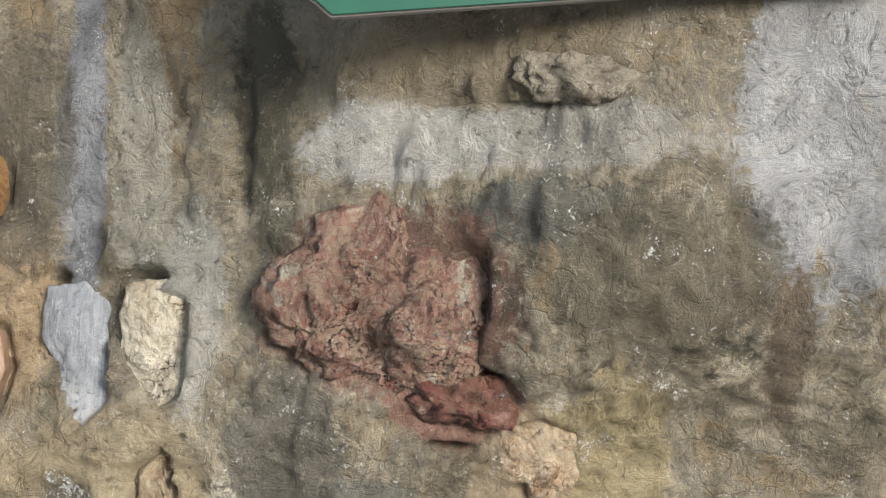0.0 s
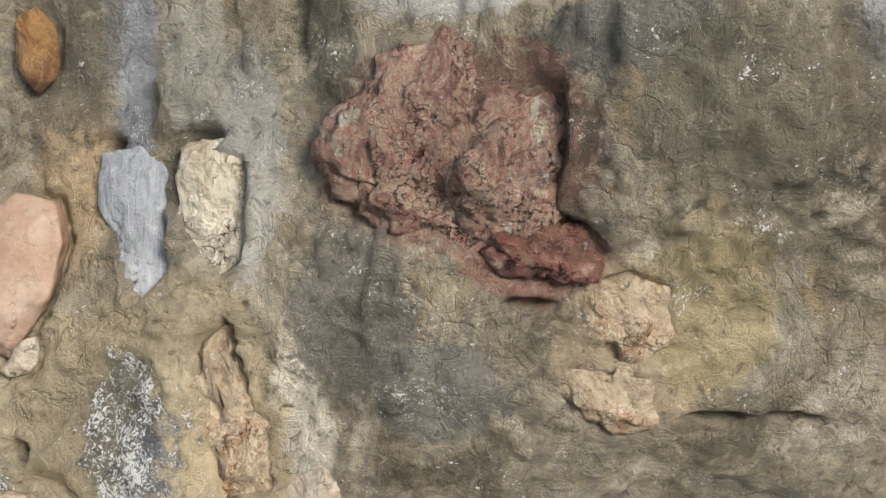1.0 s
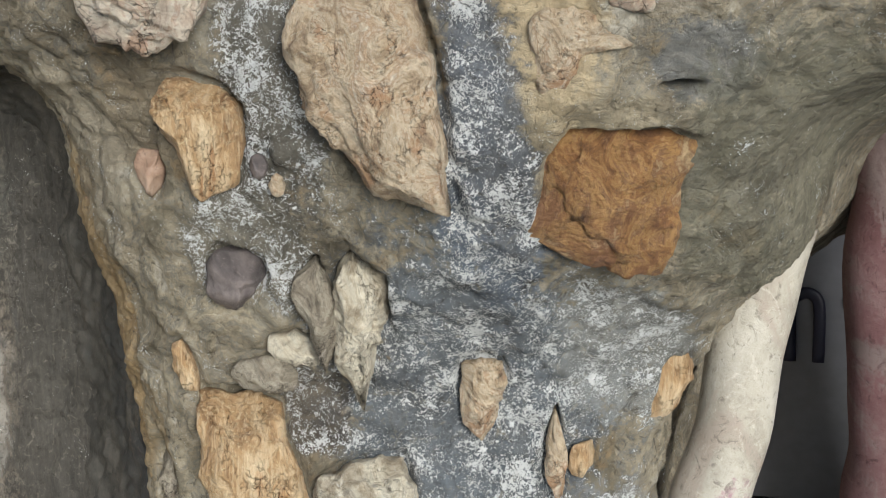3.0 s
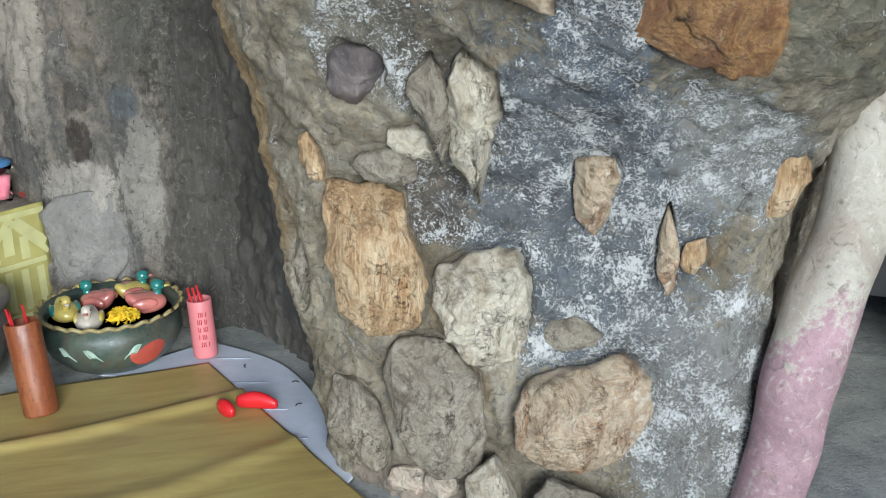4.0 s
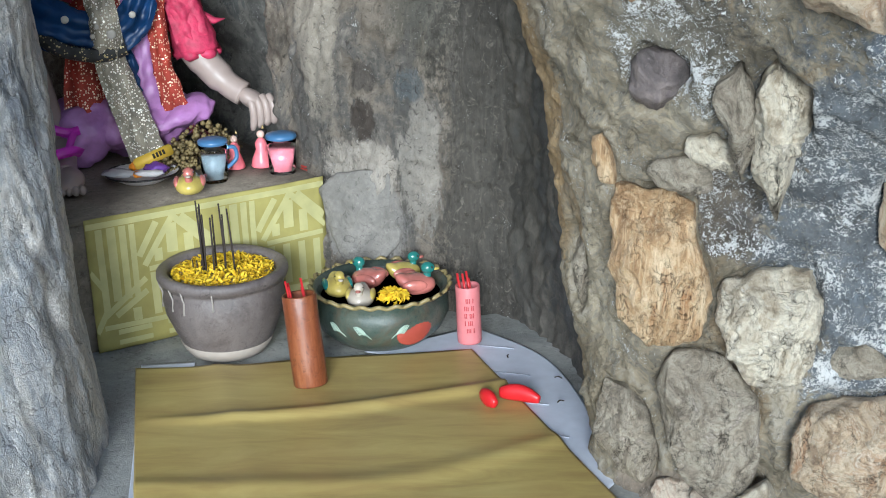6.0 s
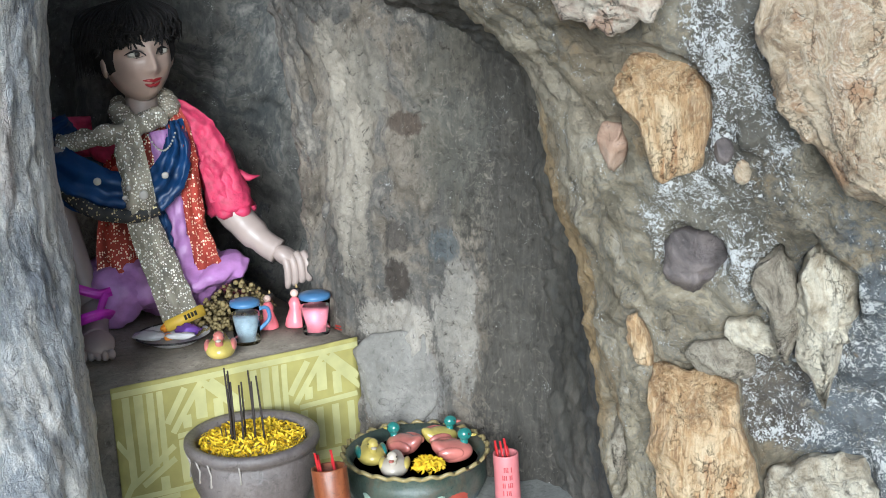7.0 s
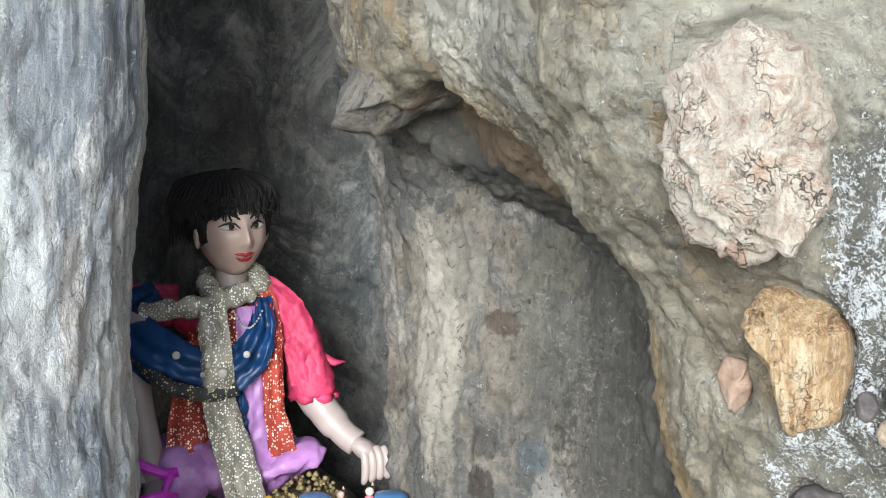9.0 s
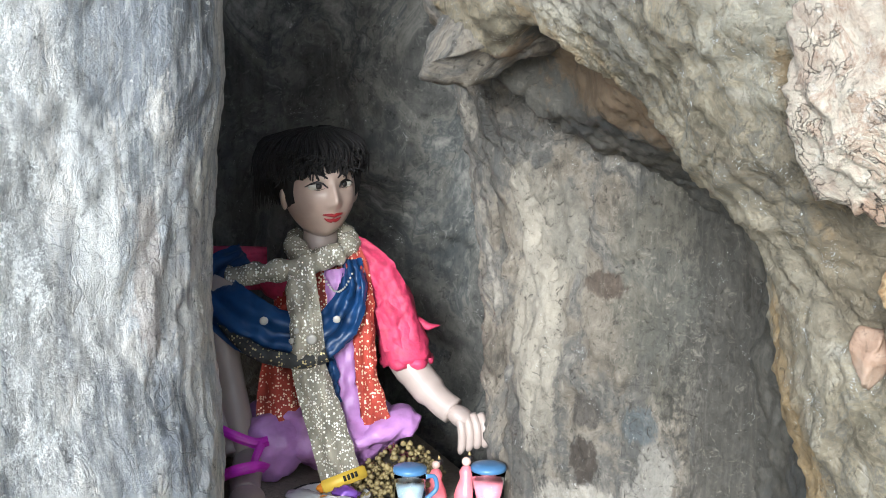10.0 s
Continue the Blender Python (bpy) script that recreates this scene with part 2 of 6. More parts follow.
PIER_MORTAR = (
    ((-0.77, 1.69, 1.1), (0.09, 0.25, 0.24), (0.12, 0.112, 0.095)),
    ((-0.84, 1.8, 0.93), (0.1, 0.25, 0.1), (0.12, 0.11, 0.09)),
    ((-0.53, 1.66, 1.32), (0.05, 0.25, 0.1), (0.2, 0.185, 0.15)),
    ((-0.58, 1.95, 0.6), (0.24, 0.4, 0.36), (0.16, 0.19, 0.225)),
    ((-0.36, 2.1, 0.72), (0.11, 0.3, 0.2), (0.31, 0.31, 0.29)),
    ((-0.48, 1.75, 1.0), (0.075, 0.3, 0.3), (0.12, 0.142, 0.175)),
    ((-0.4, 2.06, 0.18), (0.14, 0.3, 0.28), (0.27, 0.27, 0.26)),
    ((-0.86, 1.8, 0.86), (0.11, 0.2, 0.12), (0.2, 0.18, 0.14)),
    ((-0.83, 1.9, 0.56), (0.06, 0.2, 0.09), (0.12, 0.1, 0.08)),
)
M_PIER = rock("weathered_olive_stone", (0.085, 0.07, 0.05), (0.22, 0.19, 0.135), (0.42, 0.375, 0.28), (0.30, 0.21, 0.11), scale=5.0, white=0.12, crack=0.22, stain_at=0.6, bump=0.95, hues=((0.3, (0.07, 0.06, 0.04)), (0.42, (0.17, 0.145, 0.1)), (0.47, (0.34, 0.28, 0.19)), (0.51, (0.24, 0.225, 0.19)), (0.55, (0.42, 0.35, 0.24)), (0.66, (0.58, 0.53, 0.44))), patches=PIER_PATCHES, mortar=PIER_MORTAR)
M_CEMENT = rock("smooth_grey_cement", (0.13, 0.122, 0.11), (0.2, 0.19, 0.172), (0.29, 0.275, 0.25), (0.16, 0.152, 0.14), scale=6.0, bump=0.35, crack=0.3)
# Dark grey rock, toned down further in colour to stand for the recess's shade.
# The brown patch at z 1.24 paints the shaded underside of the overhang.
M_INNER = rock("smooth_grey_brown_shade_toned_wall", (0.037, 0.035, 0.031), (0.076, 0.071, 0.061), (0.153, 0.138, 0.117), (0.052, 0.053, 0.052), scale=5.0, stretch=(1, 1, 0.6), bump=0.5, vein=0.1, patches=(((-1.3, 2.25, 0.22), (0.22, 0.3, 0.2), (0.05, 0.053, 0.056), 0.8), ((-1.42, 2.35, 0.7), (0.08, 0.3, 0.3), (0.06, 0.06, 0.058), 0.8), ((-1.7, 2.1, 1.24), (0.24, 0.25, 0.12), (0.17, 0.12, 0.075), 0.9),))
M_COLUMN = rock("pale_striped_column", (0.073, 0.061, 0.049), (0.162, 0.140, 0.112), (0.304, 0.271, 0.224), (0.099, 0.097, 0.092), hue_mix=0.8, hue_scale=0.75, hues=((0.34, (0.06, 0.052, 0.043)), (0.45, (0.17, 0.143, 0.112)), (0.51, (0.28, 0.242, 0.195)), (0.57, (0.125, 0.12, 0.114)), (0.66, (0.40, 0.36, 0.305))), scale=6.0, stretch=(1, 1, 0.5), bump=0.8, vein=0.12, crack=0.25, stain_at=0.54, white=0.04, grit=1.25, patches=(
    ((-2.1, 2.38, 0.75), (0.07, 0.3, 0.4), (0.38, 0.34, 0.28), 0.8),
    ((-1.83, 2.4, 0.86), (0.11, 0.3, 0.3), (0.11, 0.105, 0.085), 0.65),
    # Tall dark band next to the pier: the gap's shade put into the colour.
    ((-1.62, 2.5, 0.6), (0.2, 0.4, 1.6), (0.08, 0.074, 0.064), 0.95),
    ((-1.98, 2.4, 0.22), (0.13, 0.3, 0.13), (0.27, 0.26, 0.245), 0.8), ((-2.0, 2.38, 0.36), (0.13, 0.3, 0.07), (0.46, 0.42, 0.365), 0.9),
    ((-1.86, 2.4, 0.38), (0.05, 0.3, 0.18), (0.36, 0.335, 0.295), 0.8),
    ((-1.99, 2.38, 0.47), (0.032, 0.3, 0.06), (0.075, 0.062, 0.052), 1.0), ((-1.98, 2.38, 0.58), (0.04, 0.3, 0.04), (0.1, 0.088, 0.078), 0.9),
    ((-1.88, 2.4, 0.56), (0.04, 0.3, 0.05), (0.12, 0.132, 0.138), 0.9), ((-1.95, 2.38, 0.84), (0.045, 0.3, 0.03), (0.1, 0.075, 0.058), 0.9),
    ((-2.03, 2.38, 0.95), (0.05, 0.3, 0.1), (0.3, 0.275, 0.23), 0.7)))
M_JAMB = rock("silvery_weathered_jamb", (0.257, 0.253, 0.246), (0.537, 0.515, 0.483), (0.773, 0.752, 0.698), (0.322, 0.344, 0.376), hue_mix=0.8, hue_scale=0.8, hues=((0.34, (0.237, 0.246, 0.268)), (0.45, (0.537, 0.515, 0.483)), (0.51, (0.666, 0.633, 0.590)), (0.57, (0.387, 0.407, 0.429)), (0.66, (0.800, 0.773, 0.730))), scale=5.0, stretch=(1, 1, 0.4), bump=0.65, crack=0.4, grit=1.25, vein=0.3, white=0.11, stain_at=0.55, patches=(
    ((-2.03, 1.36, 1.0), (0.05, 0.05, 0.5), (0.66, 0.63, 0.61), 0.8), ((-2.12, 1.56, 1.32), (0.08, 0.1, 0.24), (0.2, 0.215, 0.245), 0.9), ((-2.06, 1.5, 0.68), (0.06, 0.07, 0.15), (0.22, 0.235, 0.265), 0.85), ((-2.06, 1.47, 0.95), (0.03, 0.04, 0.16), (0.5, 0.44, 0.4), 0.8), ((-2.07, 1.4, 1.35), (0.1, 0.15, 0.16), (0.25, 0.27, 0.3), 0.8), ((-2.1, 1.45, 1.12), (0.05, 0.08, 0.1), (0.22, 0.235, 0.25), 0.8),
    ((-2.0, 1.4, 0.72), (0.07, 0.1, 0.12), (0.24, 0.255, 0.275), 0.7)), mortar=(((-1.9, 0.78, 0.9), (0.4, 0.56, 2.5), (0.36, 0.36, 0.35)),))
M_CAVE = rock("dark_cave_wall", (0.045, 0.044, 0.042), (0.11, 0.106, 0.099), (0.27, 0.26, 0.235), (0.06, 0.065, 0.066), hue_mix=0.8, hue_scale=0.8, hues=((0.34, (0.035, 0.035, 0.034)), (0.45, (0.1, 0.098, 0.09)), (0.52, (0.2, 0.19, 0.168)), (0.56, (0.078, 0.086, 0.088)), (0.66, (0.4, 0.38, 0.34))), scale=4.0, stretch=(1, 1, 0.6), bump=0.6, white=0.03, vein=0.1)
M_TAN = rock("tan_quartz_stone", (0.22, 0.14, 0.08), (0.54, 0.43, 0.29), (0.8, 0.7, 0.54), (0.42, 0.22, 0.1), hues=((0.34, (0.22, 0.13, 0.075)), (0.44, (0.55, 0.41, 0.26)), (0.5, (0.68, 0.56, 0.4)), (0.56, (0.48, 0.31, 0.18)), (0.66, (0.8, 0.72, 0.58))), grit=0.55, hue_mix=0.85, scale=11.0, bump=1.0, crack=0.9, gloss=0.7, rough=0.5, stain_at=0.55)
M_PINK = rock("pinkish_quartz_stone", (0.34, 0.22, 0.15), (0.68, 0.58, 0.46), (0.8, 0.74, 0.62), (0.6, 0.36, 0.23), hues=((0.34, (0.34, 0.2, 0.13)), (0.44, (0.66, 0.54, 0.42)), (0.5, (0.74, 0.65, 0.52)), (0.56, (0.52, 0.35, 0.24)), (0.66, (0.82, 0.77, 0.66))), grit=0.55, hue_mix=0.85, scale=9.0, bump=1.1, crack=0.9, gloss=0.8, rough=0.48, stain_at=0.58)
M_AMBER = rock("amber_banded_stone", (0.18, 0.09, 0.035), (0.46, 0.29, 0.14), (0.74, 0.58, 0.37), (0.36, 0.16, 0.05), grit=0.4, scale=10.0, stretch=(1.3, 1.3, 0.5), bump=1.0, vein=0.45, gloss=0.8, rough=0.42, crack=0.8)
M_ORANGE = rock("rust_orange_stone", (0.15, 0.06, 0.025), (0.34, 0.17, 0.06), (0.54, 0.35, 0.17), (0.2, 0.085, 0.04), hues=((0.34, (0.12, 0.05, 0.025)), (0.45, (0.33, 0.16, 0.055)), (0.51, (0.47, 0.27, 0.1)), (0.57, (0.26, 0.13, 0.06)), (0.66, (0.55, 0.4, 0.22))), grit=0.7, hue_mix=0.85, scale=11.0, bump=1.0, gloss=0.6, rough=0.55, stain_at=0.54)
M_CREAM = rock("cream_flint", (0.26, 0.2, 0.13), (0.55, 0.475, 0.35), (0.8, 0.74, 0.6), (0.3, 0.26, 0.2), hues=((0.34, (0.25, 0.19, 0.12)), (0.45, (0.56, 0.48, 0.35)), (0.52, (0.72, 0.66, 0.52)), (0.58, (0.42, 0.36, 0.27)), (0.66, (0.8, 0.75, 0.63))), grit=0.55, hue_mix=0.85, scale=10.0, bump=0.9, gloss=0.7, rough=0.48, crack=0.9)
M_GREY = rock("grey_beige_boulder", (0.13, 0.11, 0.085), (0.32, 0.275, 0.21), (0.54, 0.48, 0.39), (0.19, 0.155, 0.115), hues=((0.34, (0.12, 0.1, 0.075)), (0.45, (0.33, 0.28, 0.21)), (0.52, (0.45, 0.4, 0.31)), (0.58, (0.26, 0.22, 0.17)), (0.66, (0.56, 0.5, 0.42))), grit=0.7, hue_mix=0.85, scale=11.0, bump=0.9, crack=0.9)
M_RED = rock("dark_red_stone", (0.112, 0.050, 0.041), (0.312, 0.138, 0.100), (0.550, 0.388, 0.275), (0.250, 0.069, 0.056), hues=((0.34, (0.075, 0.037, 0.031)), (0.45, (0.300, 0.112, 0.075)), (0.51, (0.250, 0.163, 0.100)), (0.56, (0.375, 0.150, 0.112)), (0.66, (0.625, 0.500, 0.400))), grit=0.6, scale=11.0, bump=1.2, crack=0.9, white=0.14, gloss=0.6, rough=0.5, stain_at=0.5)
M_DARK = rock("dark_purple_flint", (0.05, 0.042, 0.04), (0.12, 0.1, 0.095), (0.24, 0.2, 0.185), (0.1, 0.08, 0.08), grit=0.4, scale=10.0, bump=0.8, gloss=0.5, rough=0.5)
M_SMOOTH = rock("smooth_pink_brown_stone", (0.203, 0.128, 0.083), (0.300, 0.195, 0.135), (0.375, 0.285, 0.217), (0.225, 0.150, 0.112), scale=6.0, bump=0.25, gloss=0.5, rough=0.55)
M_ROSE = rock("rose_brown_stone", (0.116, 0.058, 0.043), (0.406, 0.275, 0.203), (0.800, 0.681, 0.536), (0.377, 0.131, 0.102), hues=((0.34, (0.131, 0.072, 0.058)), (0.43, (0.392, 0.174, 0.131)), (0.48, (0.522, 0.392, 0.275)), (0.54, (0.435, 0.174, 0.131)), (0.6, (0.609, 0.493, 0.362)), (0.68, (0.800, 0.768, 0.623))), hue_mix=0.8, grit=0.6, scale=12.0, bump=1.2, crack=1.0, white=0.16, gloss=0.6, rough=0.5, stain_at=0.6)
M_SLATE = rock("blue_grey_slab", (0.13, 0.135, 0.145), (0.25, 0.26, 0.28), (0.42, 0.43, 0.44), (0.32, 0.28, 0.2), scale=7.0, stretch=(1, 1, 0.3), bump=0.5, vein=0.4)
M_PILLAR = rock("cream_plaster", (0.281, 0.246, 0.196), (0.425, 0.391, 0.323), (0.510, 0.476, 0.408), (0.340, 0.281, 0.230), scale=5.0, bump=0.4, patches=(((-0.2, 2.3, 0.1), (0.3, 0.3, 0.3), (0.33, 0.2, 0.23), 0.9),))
M_PINKPAINT = rock("dusty_pink_paint", (0.129, 0.059, 0.059), (0.178, 0.090, 0.090), (0.223, 0.139, 0.134), (0.223, 0.178, 0.164), scale=5.0, bump=0.35, patches=(((0.07, 2.4, 0.9), (0.09, 0.3, 0.12), (0.36, 0.29, 0.27), 0.6),))
M_BOARD = plain("pale_grey_board", (0.16, 0.16, 0.175), 0.5)
M_STROKE = plain("dark_blue_paint", (0.012, 0.012, 0.03), 0.5)
M_FLOOR = rock("grey_cement", (0.2, 0.2, 0.185), (0.33, 0.335, 0.315), (0.47, 0.47, 0.44), (0.24, 0.25, 0.24), scale=6.0, bump=0.4)
# Unseen ground, made pale so that it reflects light up under the overhangs.
M_BOUNCE_GROUND = rock("pale_bounce_ground", (0.33, 0.31, 0.28), (0.45, 0.43, 0.39), (0.56, 0.54, 0.5), (0.38, 0.36, 0.32), scale=2.0, bump=0.5)


# ---- building ----
def part(name, bm, mat, parent=None, label="", smooth=True):
    me = bpy.data.meshes.new(name)
    bm.normal_update()
    bm.to_mesh(me)
    bm.free()
    for f in me.polygons:
        f.use_smooth = smooth
    for m in mat if isinstance(mat, (list, tuple)) else (mat,):
        me.materials.append(m)
    ob = new(name, me)
    if parent:
        ob.parent = parent
    if label:
        tagged(ob, label)
    return ob


def curve_at(pts, u):
    """Catmull-Rom through a list of vectors, u from 0 to len - 1."""
    k = min(int(u), len(pts) - 2)
    f = u - k
    p = [pts[min(max(k + i, 0), len(pts) - 1)] for i in (-1, 0, 1, 2)]
    return 0.5 * ((2 * p[1]) + (p[2] - p[0]) * f + (2 * p[0] - 5 * p[1] + 4 * p[2] - p[3]) * f * f + (3 * p[1] - p[0] - 3 * p[2] + p[3]) * f ** 3)


def loft(sections, nu, nv):
    """Grid of points over sections, each a list of vectors from low to high."""
    lines = [[np.array(curve_at(s, j * (len(s) - 1) / nv)) for j in range(nv + 1)] for s in sections]
    g = np.zeros((nu + 1, nv + 1, 3))
    for j in range(nv + 1):
        col = [ln[j] for ln in lines]
        for i in range(nu + 1):
            g[i, j] = curve_at(col, i * (len(col) - 1) / nu)
    return g


def rough_sheet(name, g, relief, mat, seed=0, choose=None, carve=None):
    """A rock face from a grid of points, pushed in and out by relief(place), with a thick back so that it is solid."""
    nu, nv = g.shape[0] - 1, g.shape[1] - 1
    du, dv = np.gradient(g, axis=0), np.gradient(g, axis=1)
    nr = np.cross(du, dv)
    nr /= np.linalg.norm(nr, axis=2, keepdims=True) + 1e-9
    for _ in range(12):
        pad = np.pad(nr, ((1, 1), (1, 1), (0, 0)), mode="edge")
        nr = (pad[:-2, 1:-1] + pad[2:, 1:-1] + pad[1:-1, :-2] + pad[1:-1, 2:] + 2 * nr) / 6
    nr /= np.linalg.norm(nr, axis=2, keepdims=True) + 1e-9
    out = g.copy()
    off = Vector((seed * 7.3, seed * 3.1, seed * 1.7))
    for i in range(nu + 1):
        for j in range(nv + 1):
            out[i, j] += nr[i, j] * relief(Vector(g[i, j]) + off, Vector(g[i, j]))
    if carve:
        out -= nr * carve(out.reshape(-1, 3)).reshape(nu + 1, nv + 1, 1)
    verts = out.reshape(-1, 3).tolist()
    w = nv + 1
    faces = [(i * w + j, (i + 1) * w + j, (i + 1) * w + j + 1, i * w + j + 1) for i in range(nu) for j in range(nv)]
    me = bpy.data.meshes.new(name)
    me.from_pydata(verts, [], faces)
    for m in mat if isinstance(mat, (list, tuple)) else (mat,):
        me.materials.append(m)
    for f in me.polygons:
        f.use_smooth = True
        if choose:
            f.material_index = choose(f.center, f.index // nv)
    me.update()
    ob = new(name, me)
    so = ob.modifiers.new("thick", "SOLIDIFY")
    so.thickness, so.offset = 0.06, -1
    return ob


def sections(zs, *rows, back=False):
    rows = rows[::-1] if back else rows
    return [[Vector((p[0], p[1], p[2] if len(p) > 2 else z)) for p, z in zip(r, zs)] for r in rows]


def rock_relief(amount, size, stretch=1.0, crag=0.5, dents=(), fine=0.22):
    """Lumps, ridges and small crags; dents are (centre, radii, depth) hollows such as slits and holes."""
    def f(p, raw):
        q = Vector((p.x, p.y, p.z * stretch)) / size
        a = noise.fractal(q, 0.9, 2.1, 5)
        c = abs(noise.noise(q * 2.3)) - 0.25
        d = noise.fractal(q * 5.0, 0.7, 2.0, 4)
        e = abs(noise.noise(q * 9.0))
        out = amount * (a * 0.6 - crag * c * 0.7 + d * fine - e * fine * 0.8)
        if dents:
            calm = 1 / (1 + math.exp(-30 * (raw.x + 0.12))) / (1 + math.exp(30 * (raw.z - 1.42)))
            out *= 1 - 0.5 * calm
            v1 = noise.noise(q * 0.9 + Vector((4.1, 2.2, 0.3)))
            v2 = noise.noise(Vector((q.x * 1.5, q.y * 1.5, q.z * 0.5)) + Vector((9.1, 5.2, 3.3)))
            out -= 0.006 * math.exp(-(v1 / 0.025) ** 2) * (0.5 + d) + 0.006 * math.exp(-(v2 / 0.03) ** 2) * (0.6 + a * 0.5)
            out += 0.009 * (0.32 - abs(noise.noise(q * 6.3))) * (0.4 + abs(noise.noise(q * 1.1)))
        for k, r, h in dents:
            t = ((raw.x - k[0]) / r[0]) ** 2 + ((raw.z - k[1]) / r[1]) ** 2
            if t < 4:
                out -= h * math.exp(-t * t)
        return out
    return f


